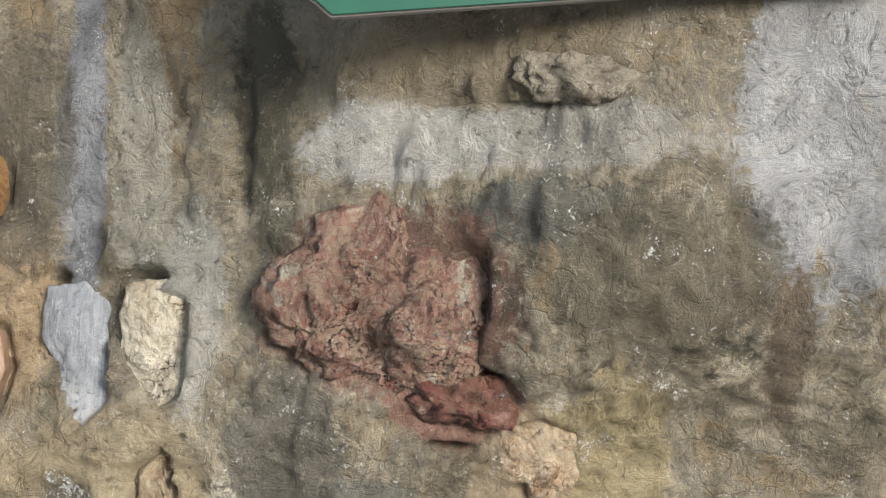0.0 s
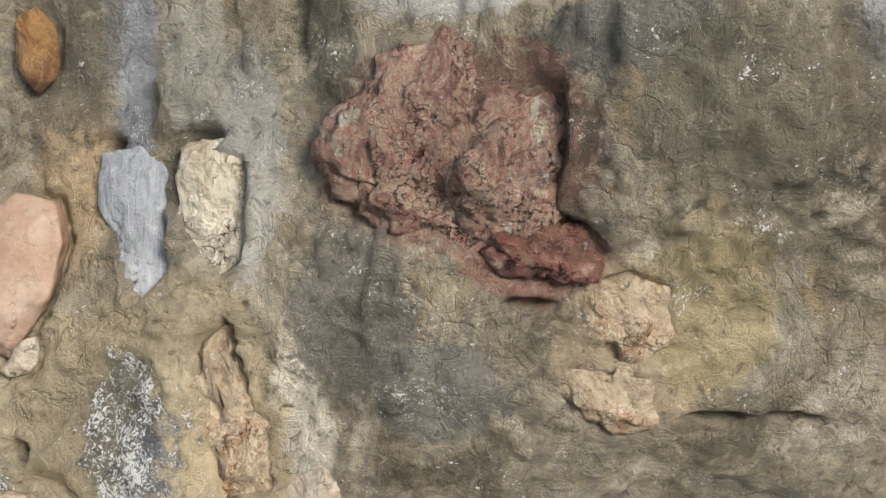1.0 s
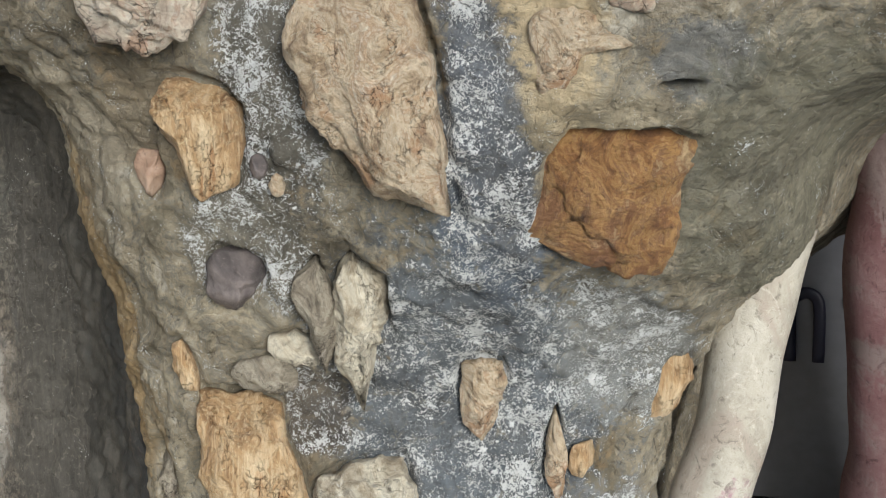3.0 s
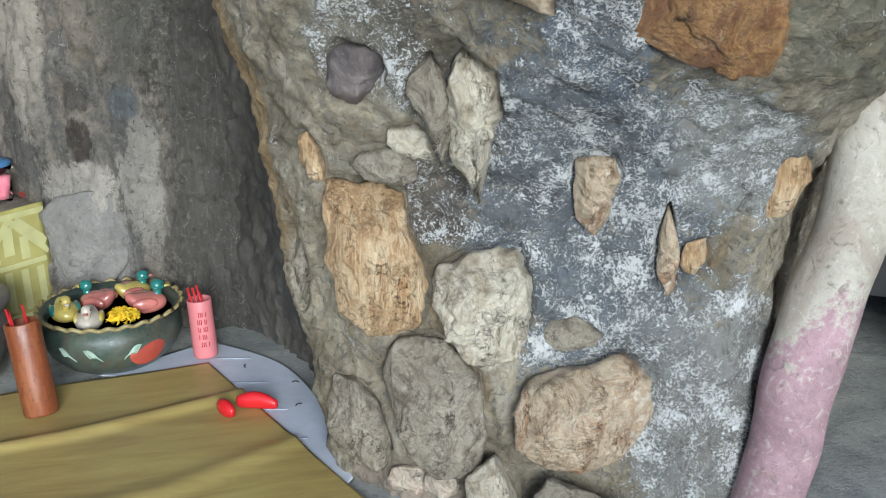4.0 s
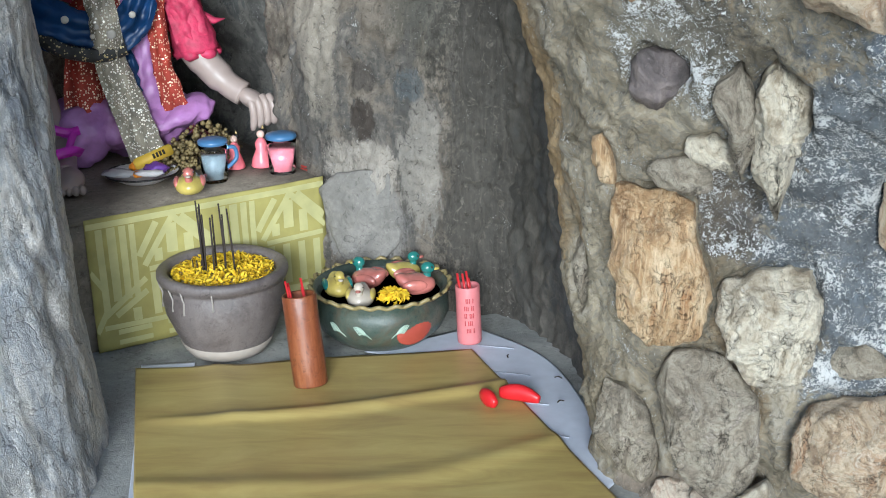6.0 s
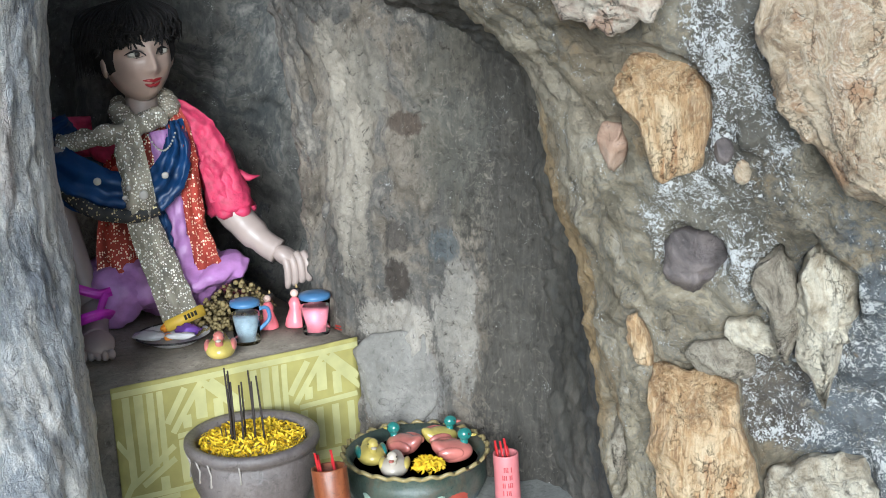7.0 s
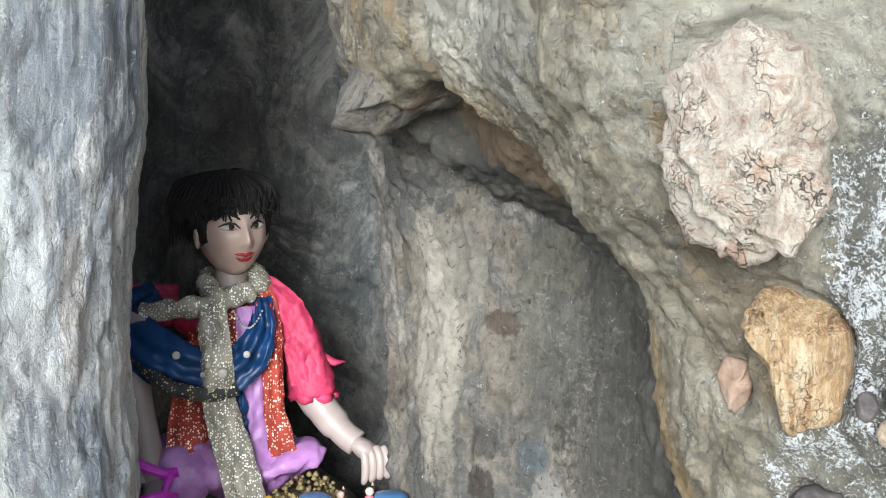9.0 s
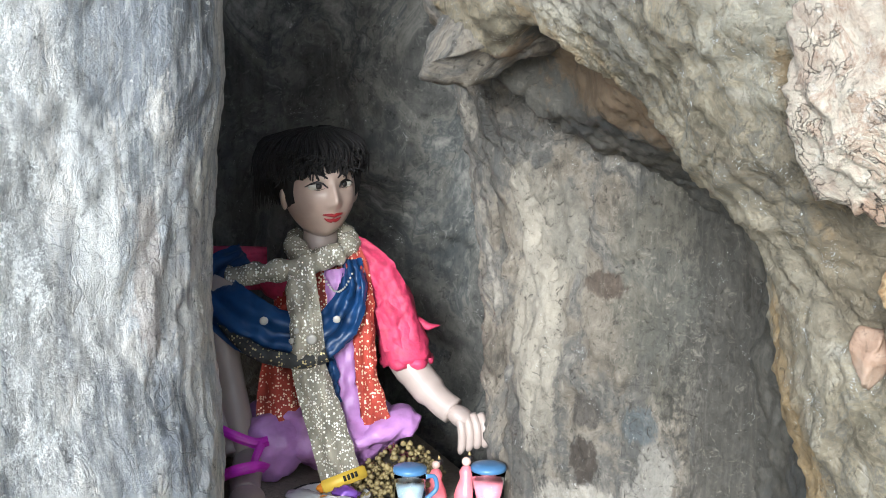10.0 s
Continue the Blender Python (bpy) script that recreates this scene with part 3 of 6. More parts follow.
# ---- embedded stones: place, reach in cm in twelve directions from the side upwards round, stone, half depth, proudness, roughness ----
STONES = (
    ((-0.926, 1.637, 1.273), (8, 9, 12, 13.5, 12, 10, 9, 10, 12.5, 13, 12.5, 10), M_PINK, 0.095, 0.026, 0.1),
    ((-0.896, 1.72, 1.03), (6, 6.5, 7, 7.5, 8.5, 7, 5, 4.5, 6, 9.5, 9, 6.5), M_AMBER, 0.055, 0.0, 0.06),
    ((-0.624, 1.678, 1.096), (8.5, 9, 12.5, 14.5, 16, 13, 10, 9.5, 10, 14, 20, 10), M_TAN, 0.07, 0.008, 0.08),
    ((-0.323, 1.751, 0.95), (8.5, 15, 11.5, 9.5, 11.5, 10.5, 10, 13.5, 11.5, 12, 14, 10), M_ORANGE, 0.03, -0.006, 0.09),
    ((-0.9, 1.808, 0.807), (5, 5, 4.5, 4.5, 5, 4.5, 4, 4.5, 5.5, 5.5, 4, 4), M_DARK, 0.045, 0.0, 0.1),
    ((-0.725, 1.871, 0.743), (4, 4.5, 9, 11.5, 7.5, 5, 4, 4.5, 7, 15.5, 5, 4), M_CREAM, 0.06, 0.02, 0.12),
    ((-0.774, 1.843, 0.746), (2, 2.5, 4, 10, 7.5, 3.5, 2.5, 2.5, 3.5, 9, 4.5, 2), M_GREY, 0.05, 0.012, 0.08),
    ((-0.941, 1.914, 0.476), (8, 7.5, 11.5, 12, 14.5, 8.5, 7, 7, 11, 14.5, 15, 11), M_AMBER, 0.065, 0.024, 0.06),
    ((-0.754, 1.957, 0.391), (7.5, 8, 11, 9, 9, 10, 8.5, 7.5, 8.5, 11, 10.5, 8), M_CREAM, 0.065, 0.022, 0.09),
    ((-0.839, 1.929, 0.199), (8, 8.5, 10, 12.5, 13.5, 11, 8, 8, 9.5, 12.5, 14, 10), M_GREY, 0.06, 0.014, 0.05),
    ((-1.001, 1.938, 0.139), (5.5, 5, 5.5, 7.5, 9.5, 7, 5, 5, 5.5, 7.5, 10, 7.5), M_GREY, 0.05, 0.012, 0.07),
    ((-0.59, 1.991, 0.199), (11.5, 13, 12, 8, 9, 11.5, 12, 13, 11, 10, 9.5, 10), M_TAN, 0.065, 0.022, 0.05),
    ((-0.72, 1.89, 0.015), (4.5, 4.5, 6.5, 11.5, 9.5, 5, 4, 4.5, 7, 12, 9.5, 5.5), M_CREAM, 0.09, 0.012, 0.05),
    ((-0.565, 1.9, 0.005), (11, 11.5, 8.5, 8.5, 12.5, 10.5, 9.5, 11, 11, 9.5, 11, 12), M_GREY, 0.075, 0.012, 0.05),
    ((-0.568, 1.977, 0.598), (3, 4.5, 6.5, 6.5, 6, 4, 3.5, 4, 5.5, 8, 4.5, 3), M_TAN, 0.03, 0.008, 0.08),
    ((-0.467, 2.046, 0.485), (2, 2.2, 3, 8.5, 3, 1.8, 1.5, 2, 3.5, 7.5, 3, 2), M_TAN, 0.025, 0.006, 0.08),
    ((-0.297, 2.124, 0.596), (4, 4.5, 6.5, 5.5, 5.5, 3.5, 3, 4, 6.5, 5.5, 4.5, 3.5), M_AMBER, 0.015, -0.004, 0.08),
    ((-0.429, 2.066, 0.475), (2, 2.5, 3.5, 2.5, 2.5, 2, 2, 2.5, 3, 3, 2, 2), M_AMBER, 0.012, 0.0, 0.08),
    ((-0.834, 1.875, 0.684), (4.5, 3.5, 2.5, 3, 3, 4.5, 4.5, 3.5, 3, 3, 3, 4.5), M_CREAM, 0.03, 0.004, 0.1),
    ((-0.881, 1.868, 0.64), (5, 3.5, 3, 3, 4, 5, 5, 4.5, 3, 3, 3, 5), M_GREY, 0.03, 0.002, 0.12),
    ((-1.002, 1.763, 0.969), (2, 2, 3.5, 3, 3.5, 2.5, 2, 2, 2.5, 4, 2.5, 2), M_SMOOTH, 0.02, -0.002, 0.08),
    ((-1.018, 1.862, 0.651), (1.5, 1.5, 2, 4.5, 4, 2, 2, 2, 2, 4, 5, 2), M_AMBER, 0.02, 0.004, 0.08),
    ((-1.12, 1.985, 0.42), (3, 3, 5, 9, 5, 3, 3, 3, 5, 9, 5, 3), M_GREY, 0.035, 0.0, 0.08),
    ((-0.809, 1.724, 0.982), (1.2, 1.2, 1.6, 1.9, 1.6, 1.2, 1.2, 1.2, 1.6, 1.9, 1.6, 1.2), M_DARK, 0.012, 0.004, 0.08),
    ((-0.785, 1.73, 0.955), (1.2, 1.2, 1.6, 1.9, 1.6, 1.2, 1.2, 1.2, 1.6, 1.9, 1.6, 1.2), M_TAN, 0.012, 0.004, 0.08),
    ((-0.683, 1.684, 1.507), (5.5, 7.5, 10.5, 10, 8, 6, 5.5, 6.5, 9.5, 11, 6.5, 5.5), M_SMOOTH, 0.04, 0.006, 0.03),
    ((-0.664, 1.672, 1.399), (1.8, 2.2, 3.2, 2.2, 1.6, 1.5, 1.8, 3, 3, 2, 2, 1.8), M_PINK, 0.02, 0.002, 0.08),
    ((-0.819, 1.644, 1.519), (4.5, 5, 5.5, 6, 6, 5, 4.5, 5, 6, 5.5, 6, 5.5), M_TAN, 0.04, 0.006, 0.1),
    ((-0.654, 1.66, 1.786), (2.6, 3, 4, 5.5, 4, 3, 2.6, 3, 4, 5.5, 4, 3), M_ORANGE, 0.03, 0.0, 0.08),
    ((-0.511, 1.645, 1.569), (4.5, 5, 7.5, 9, 10, 6, 4.5, 4, 5.5, 11, 8, 5), M_SLATE, 0.014, -0.012, 0.07),
    ((-0.403, 1.611, 1.58), (4.5, 5.5, 8, 8, 8.5, 5.5, 4.5, 5.5, 6.5, 9, 7.5, 5), M_CREAM, 0.014, -0.014, 0.1),
    ((-0.389, 1.644, 1.344), (3.5, 3.5, 5, 12, 10, 5, 4, 4, 6, 11.5, 11.5, 5), M_TAN, 0.022, -0.012, 0.25),
    ((-0.281, 1.65, 1.227), (3.5, 3.5, 4, 5.5, 5.5, 4.5, 3.5, 3.5, 4, 5, 5.5, 4), M_PINK, 0.02, -0.004, 0.16),
    ((-0.363, 1.656, 1.141), (7, 5.5, 5, 5, 5.5, 4.5, 4, 4.5, 6, 6, 3.5, 2), M_TAN, 0.022, -0.004, 0.16),
    ((-0.1, 1.499, 1.634), (12.5, 14, 11, 12.5, 13, 13.5, 16.5, 13, 10.5, 11, 12, 12), M_ROSE, 0.035, -0.018, 0.18),
    ((-0.165, 1.53, 1.65), (5, 6, 6, 5, 6, 7, 6, 7, 5, 5, 6, 6), M_RED, 0.03, -0.008, 0.18),
    ((-0.05, 1.5, 1.6), (6, 6, 5, 6, 5, 6, 7, 6, 5, 6, 6, 7), M_ROSE, 0.032, -0.004, 0.2),
    ((-0.01, 1.52, 1.53), (6, 5, 4, 4, 4, 5, 6, 5, 4, 3, 4, 6), M_RED, 0.03, -0.002, 0.26),
    ((0.081, 1.562, 1.47), (5, 5.5, 4.5, 5, 5, 6.5, 5.5, 4.5, 4.5, 5.5, 5.5, 6), M_TAN, 0.026, -0.006, 0.24),
    ((0.062, 1.573, 1.372), (4.5, 5, 4, 3.5, 4, 6, 5.5, 4, 3.5, 4, 4.5, 5.5), M_TAN, 0.024, -0.006, 0.24),
    ((0.095, 1.399, 1.892), (7.5, 4, 2.5, 2, 3, 6, 7, 4.5, 3, 2.5, 3, 5), M_GREY, 0.02, -0.006, 0.2),
    ((-0.619, 2.014, 0.328), (6, 4.5, 4, 4, 4, 6, 6, 5, 4.5, 3.5, 4, 5.5), M_GREY, 0.02, -0.01, 0.2),
    ((-0.9, 1.93, 0.04), (4, 3.5, 3, 2.5, 3, 4, 4, 3.5, 3, 2.5, 3, 4), M_PINK, 0.03, 0.0, 0.1),
    ((-0.83, 1.92, 0.05), (3.5, 3, 2.5, 2, 3, 3.5, 3.5, 3, 2.5, 2.5, 2.5, 3), M_PINK, 0.03, 0.0, 0.1),
    ((-0.78, 1.93, 0.0), (3, 3, 2.5, 2, 2.5, 3, 3, 2.5, 2.5, 2, 2.5, 3), M_GREY, 0.03, 0.0, 0.1),
)


def reach_at(reach, angle):
    """Reach of a stone's angular rim in metres, in the direction of each angle: straight chips between the twelve corners."""
    u = (np.asarray(angle) / (2 * math.pi) * 12) % 12
    k = np.floor(u).astype(int)
    f = (u - k) * math.pi / 6
    r = np.array(reach) / 100
    a, b = r[k % 12], r[(k + 1) % 12]
    return a * b * 0.5 / (a * np.sin(f) + b * np.sin(math.pi / 6 - f))


def stone_frame(at, reach, flat, normals):
    """Axes of a stone: to its side, up its broad face, and out of the wall, turned partly to the camera."""
    gap = ((flat - np.array(at)) ** 2).sum(axis=1)
    near = gap < max(gap.min() * 1.5, (max(reach) / 100 * 0.7) ** 2)
    out = Vector(normals[near].mean(axis=0)).normalized()
    out = (out + (Vector((-0.05, 0.1, 1.3)) - Vector(at)).normalized() * 0.8).normalized()
    side = Vector((0, 0, 1)).cross(out).normalized()
    return side, out.cross(side), out


# ---- the grotto ----
ZP = (-0.08, 0.3, 0.6, 0.85, 1.05, 1.18, 1.33, 1.5, 1.75, 2.4)
pier_sections = sections(
    ZP,
    ((-1.85, 2.62), (-1.85, 2.62), (-1.85, 2.62), (-1.85, 2.62), (-1.87, 2.5), (-1.95, 2.35, 1.13), (-1.98, 2.1, 1.25), (-2.0, 2.0, 1.39), (-1.98, 1.95), (-1.95, 1.9)),
    ((-1.5, 2.45), (-1.52, 2.45), (-1.53, 2.45), (-1.55, 2.42), (-1.57, 2.38), (-1.62, 2.2, 1.15), (-1.66, 1.93, 1.33), (-1.66, 1.86, 1.46), (-1.57, 1.8), (-1.5, 1.75)),
    ((-1.22, 2.25), (-1.25, 2.2), (-1.30, 2.2), (-1.33, 2.15), (-1.37, 2.1), (-1.48, 2.05, 1.17), (-1.54, 1.88, 1.34), (-1.5, 1.81, 1.46), (-1.4, 1.7), (-1.35, 1.65)),
    ((-1.08, 2.02), (-1.17, 2.02), (-1.23, 2.04), (-1.26, 1.99), (-1.29, 1.95), (-1.37, 1.88), (-1.36, 1.74), (-1.25, 1.64), (-1.2, 1.6), (-1.2, 1.5)),
    ((-0.93, 1.93), (-1.0, 1.9), (-1.03, 1.87), (-1.05, 1.8), (-1.08, 1.76), (-1.1, 1.68), (-1.08, 1.62), (-1.03, 1.58), (-1.0, 1.56), (-1.0, 1.45)),
    ((-0.7, 1.97), (-0.74, 1.96), (-0.76, 1.94), (-0.76, 1.78), (-0.75, 1.7), (-0.74, 1.68), (-0.73, 1.67), (-0.72, 1.67), (-0.70, 1.67), (-0.7, 1.6)),
    ((-0.5, 2.02), (-0.52, 2.03), (-0.52, 1.99), (-0.5, 1.77), (-0.46, 1.67), (-0.42, 1.65), (-0.4, 1.63), (-0.38, 1.6), (-0.36, 1.58), (-0.36, 1.5)),
    ((-0.43, 2.08), (-0.43, 2.08), (-0.39, 2.04), (-0.27, 1.86), (-0.2, 1.73), (-0.14, 1.69), (-0.1, 1.6), (-0.08, 1.53), (-0.06, 1.47), (-0.05, 1.38)),
    ((-0.36, 2.2), (-0.35, 2.2), (-0.27, 2.15), (-0.08, 2.05), (0.05, 1.9), (0.1, 1.77), (0.12, 1.6), (0.13, 1.53), (0.14, 1.41), (0.15, 1.30)),
    ((-0.36, 2.5), (-0.35, 2.5), (-0.27, 2.5), (0.0, 2.4), (0.3, 2.05), (0.36, 1.82), (0.38, 1.64), (0.4, 1.56), (0.4, 1.43), (0.4, 1.34)),
    ((-0.3, 3.1), (-0.28, 3.1), (-0.2, 3.0), (0.2, 2.8), (0.7, 2.4), (0.85, 2.0), (0.9, 1.75), (0.9, 1.6), (0.9, 1.5), (0.9, 1.4)),
)
pier_grid = loft(pier_sections, 400, 340)
pier_cross = np.cross(np.gradient(pier_grid, axis=0), np.gradient(pier_grid, axis=1))
pier_cross /= np.linalg.norm(pier_cross, axis=2, keepdims=True) + 1e-9
STONE_FRAMES = [stone_frame(at, reach, pier_grid.reshape(-1, 3), pier_cross.reshape(-1, 3)) for at, reach, *_ in STONES]


def stone_joints(p):
    """How far the mortar stands back under each stone and in the open joint round it."""
    depth = np.zeros(len(p))
    for (at, reach, _, _, proud, _), (side, up, out) in zip(STONES, STONE_FRAMES):
        q = p - np.array(at)
        x, z, y = q @ np.array(side), q @ np.array(up), q @ np.array(out)
        far = np.hypot(x, z) - reach_at(reach, np.arctan2(z, x))
        near = (np.abs(y) < 0.14) & (far < 0.1)
        wide = 0.006 + 0.0004 * max(reach)
        joint = (0.002 + 0.0005 * max(reach)) * np.exp(-((far - wide * 0.5) / wide) ** 2) * (proud > -0.003)
        under = np.clip(((0.01 if proud > -0.003 else -0.003) - far) / 0.012, 0, 1) * np.clip(y + 0.012, 0, 0.07)
        depth = np.maximum(depth, np.where(near, joint + under, 0))
    return depth


# The recess side takes the darker wall colour that carries its shade.
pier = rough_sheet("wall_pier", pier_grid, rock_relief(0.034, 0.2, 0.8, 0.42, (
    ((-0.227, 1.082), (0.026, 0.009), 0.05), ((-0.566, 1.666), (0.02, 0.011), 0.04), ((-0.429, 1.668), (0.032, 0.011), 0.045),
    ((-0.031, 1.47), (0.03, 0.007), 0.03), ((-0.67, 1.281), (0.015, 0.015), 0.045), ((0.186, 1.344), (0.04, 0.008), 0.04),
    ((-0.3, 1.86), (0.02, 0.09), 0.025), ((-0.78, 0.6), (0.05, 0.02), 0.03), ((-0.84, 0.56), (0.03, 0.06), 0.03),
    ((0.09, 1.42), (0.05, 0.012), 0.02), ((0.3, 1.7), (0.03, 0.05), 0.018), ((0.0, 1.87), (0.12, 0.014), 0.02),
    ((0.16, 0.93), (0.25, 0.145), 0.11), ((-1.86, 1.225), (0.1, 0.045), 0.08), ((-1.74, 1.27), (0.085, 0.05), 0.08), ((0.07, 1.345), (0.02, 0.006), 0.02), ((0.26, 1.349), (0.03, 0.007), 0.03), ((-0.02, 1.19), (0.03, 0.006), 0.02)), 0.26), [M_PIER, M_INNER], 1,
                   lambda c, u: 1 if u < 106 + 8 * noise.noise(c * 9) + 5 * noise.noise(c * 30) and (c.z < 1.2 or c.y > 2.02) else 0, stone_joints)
tagged(pier, "weathered rock pier and lintel with embedded stones", "rock wall", kind="structure")
ZC = (-0.08, 0.3, 0.6, 0.9, 1.2, 1.5, 2.4)
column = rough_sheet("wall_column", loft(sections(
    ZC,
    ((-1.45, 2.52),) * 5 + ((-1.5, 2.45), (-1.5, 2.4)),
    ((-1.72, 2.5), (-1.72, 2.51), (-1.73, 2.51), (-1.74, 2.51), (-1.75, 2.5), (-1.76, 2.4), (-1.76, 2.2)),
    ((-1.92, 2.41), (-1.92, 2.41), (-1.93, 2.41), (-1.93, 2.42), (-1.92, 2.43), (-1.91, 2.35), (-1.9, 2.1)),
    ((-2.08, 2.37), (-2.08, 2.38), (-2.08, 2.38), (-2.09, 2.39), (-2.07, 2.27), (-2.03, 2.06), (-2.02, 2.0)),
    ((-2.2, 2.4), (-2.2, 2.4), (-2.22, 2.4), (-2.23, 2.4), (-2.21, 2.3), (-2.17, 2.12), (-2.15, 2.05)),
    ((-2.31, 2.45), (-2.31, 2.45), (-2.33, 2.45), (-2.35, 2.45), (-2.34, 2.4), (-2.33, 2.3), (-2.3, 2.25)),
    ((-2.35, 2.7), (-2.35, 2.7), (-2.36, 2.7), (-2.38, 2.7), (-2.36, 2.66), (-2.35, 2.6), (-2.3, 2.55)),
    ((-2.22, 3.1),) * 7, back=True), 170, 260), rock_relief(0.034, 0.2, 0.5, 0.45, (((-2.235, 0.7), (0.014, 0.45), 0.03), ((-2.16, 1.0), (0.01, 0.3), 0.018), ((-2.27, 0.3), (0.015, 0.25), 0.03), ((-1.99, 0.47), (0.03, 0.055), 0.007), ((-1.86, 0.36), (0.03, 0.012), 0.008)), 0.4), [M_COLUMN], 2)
tagged(column, "pale grey striated rock column dividing the niches", "rock column", kind="structure")
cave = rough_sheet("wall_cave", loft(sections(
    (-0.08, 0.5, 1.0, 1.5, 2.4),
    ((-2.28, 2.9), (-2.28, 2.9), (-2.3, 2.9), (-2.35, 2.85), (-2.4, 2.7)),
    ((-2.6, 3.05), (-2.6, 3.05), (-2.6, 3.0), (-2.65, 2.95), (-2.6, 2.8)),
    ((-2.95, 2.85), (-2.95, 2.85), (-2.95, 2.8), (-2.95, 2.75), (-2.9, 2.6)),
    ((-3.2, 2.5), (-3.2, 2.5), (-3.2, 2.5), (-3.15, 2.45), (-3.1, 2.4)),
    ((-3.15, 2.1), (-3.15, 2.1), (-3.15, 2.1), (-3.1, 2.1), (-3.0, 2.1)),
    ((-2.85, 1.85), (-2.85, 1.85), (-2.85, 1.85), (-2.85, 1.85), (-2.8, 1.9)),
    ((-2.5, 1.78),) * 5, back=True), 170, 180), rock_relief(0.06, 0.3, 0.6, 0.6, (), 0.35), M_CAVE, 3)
tagged(cave, "dark grey cave wall behind the seated statue", "cave wall", kind="structure")
jamb = rough_sheet("wall_jamb", loft(sections(
    (-0.08, 0.3, 0.6, 0.86, 1.1, 1.4, 2.4),
    ((-2.6, 1.85),) * 7,
    ((-2.06, 1.63), (-2.16, 1.66), (-2.22, 1.69), (-2.24, 1.69), (-2.25, 1.71), (-2.25, 1.73), (-2.25, 1.73)),
    ((-1.78, 1.36), (-1.94, 1.47), (-2.04, 1.52), (-2.08, 1.52), (-2.09, 1.54), (-2.09, 1.57), (-2.09, 1.57)),
    ((-1.64, 1.08), (-1.82, 1.16), (-1.93, 1.2), (-1.98, 1.2), (-1.99, 1.21), (-1.99, 1.22), (-1.99, 1.22)),
    ((-1.58, 0.82), (-1.74, 0.88), (-1.84, 0.9), (-1.88, 0.9), (-1.89, 0.9), (-1.89, 0.9), (-1.89, 0.9)),
    ((-1.55, 0.4), (-1.7, 0.42), (-1.8, 0.42), (-1.84, 0.42), (-1.84, 0.42), (-1.84, 0.42), (-1.84, 0.42)),
    ((-1.6, -0.5),) * 7, back=True), 200, 260), rock_relief(0.024, 0.3, 0.55, 0.3, (), 0.25), M_JAMB, 4)
tagged(jamb, "silvery grey weathered rock jamb of the shrine niche", "rock wall", kind="structure")


def slab(name, x0, x1, y0, y1, z0, z1, mat, n=1):
    bm = bmesh.new()
    bmesh.ops.create_cube(bm, size=1)
    for v in bm.verts:
        v.co = Vector(((x0, x1)[v.co.x > 0], (y0, y1)[v.co.y > 0], (z0, z1)[v.co.z > 0]))
    if n > 1:
        bmesh.ops.subdivide_edges(bm, edges=bm.edges, cuts=n, use_grid_fill=True)
    return part(name, bm, mat, smooth=False)


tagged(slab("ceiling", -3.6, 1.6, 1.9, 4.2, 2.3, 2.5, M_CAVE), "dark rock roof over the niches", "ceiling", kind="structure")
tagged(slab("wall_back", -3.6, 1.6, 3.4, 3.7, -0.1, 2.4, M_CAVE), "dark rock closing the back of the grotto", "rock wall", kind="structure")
tagged(slab("floor", -3.4, 1.4, 1.2, 3.6, -0.3, 0.0, M_FLOOR), "grey cement floor of the shrine niche", "floor", kind="structure")
tagged(slab("ground", -300, 300, -300, 300, -0.5, -0.3, M_BOUNCE_GROUND), "unseen ground in front of the shrine, pale to bounce light up", "ground", kind="structure")
# Unseen slab, added to stop sky light entering the neighbouring niche from the right.
tagged(slab("niche_light_block", 0.5, 1.6, 2.2, 3.5, -0.3, 2.4, M_CAVE), "unseen dark slab added to keep light out of the neighbouring niche", "rock wall", kind="structure")


# ---- the stones themselves ----
def boulder(reach, depth, seed, rough, level):
    """A stone: a cushion with the given rim, its front trimmed to facets and broken by crags."""
    rnd = random.Random(seed)
    bm = bmesh.new()
    bmesh.ops.create_icosphere(bm, subdivisions=level, radius=1)
    planes = [(Vector((rnd.gauss(0, 0.7), -1, rnd.gauss(0, 0.7))).normalized(), rnd.uniform(0.58, 0.85)) for _ in range(9)]
    planes += [(Vector((math.cos(a), -rnd.uniform(0.25, 0.9), math.sin(a))).normalized(), rnd.uniform(0.86, 0.98)) for a in (rnd.uniform(0, 6.28) for _ in range(7))]
    off = Vector((rnd.uniform(0, 50), rnd.uniform(0, 50), rnd.uniform(0, 50)))
    size = sum(reach) / 1200
    rims = reach_at(reach, [math.atan2(v.co.z, v.co.x) for v in bm.verts])
    for v, rim in zip(bm.verts, rims):
        p = v.co.normalized()
        s = math.hypot(p.x, p.z)
        k = s ** 0.45 / max(s, 1e-6)
        q = Vector((p.x * k, math.copysign(abs(p.y) ** 0.75, p.y), p.z * k))
        for d, h in planes:
            over = q.dot(d) - h
            if over > 0:
                q -= d * over * 0.96
        w = Vector((q.x * rim, q.y * depth, q.z * rim))
        n = w * 16 + off
        crag = noise.fractal(n, 0.8, 2.1, 6) - 0.9 * abs(noise.noise(n * 1.7)) - 0.5 * abs(noise.noise(n * 4.1)) + 0.4
        chip = abs(noise.noise(n * 3.1 + off)) - 0.3
        v.co = w + p * min(size, 0.09) * rough * 1.5 * (crag - 0.6 * chip)
    return bm


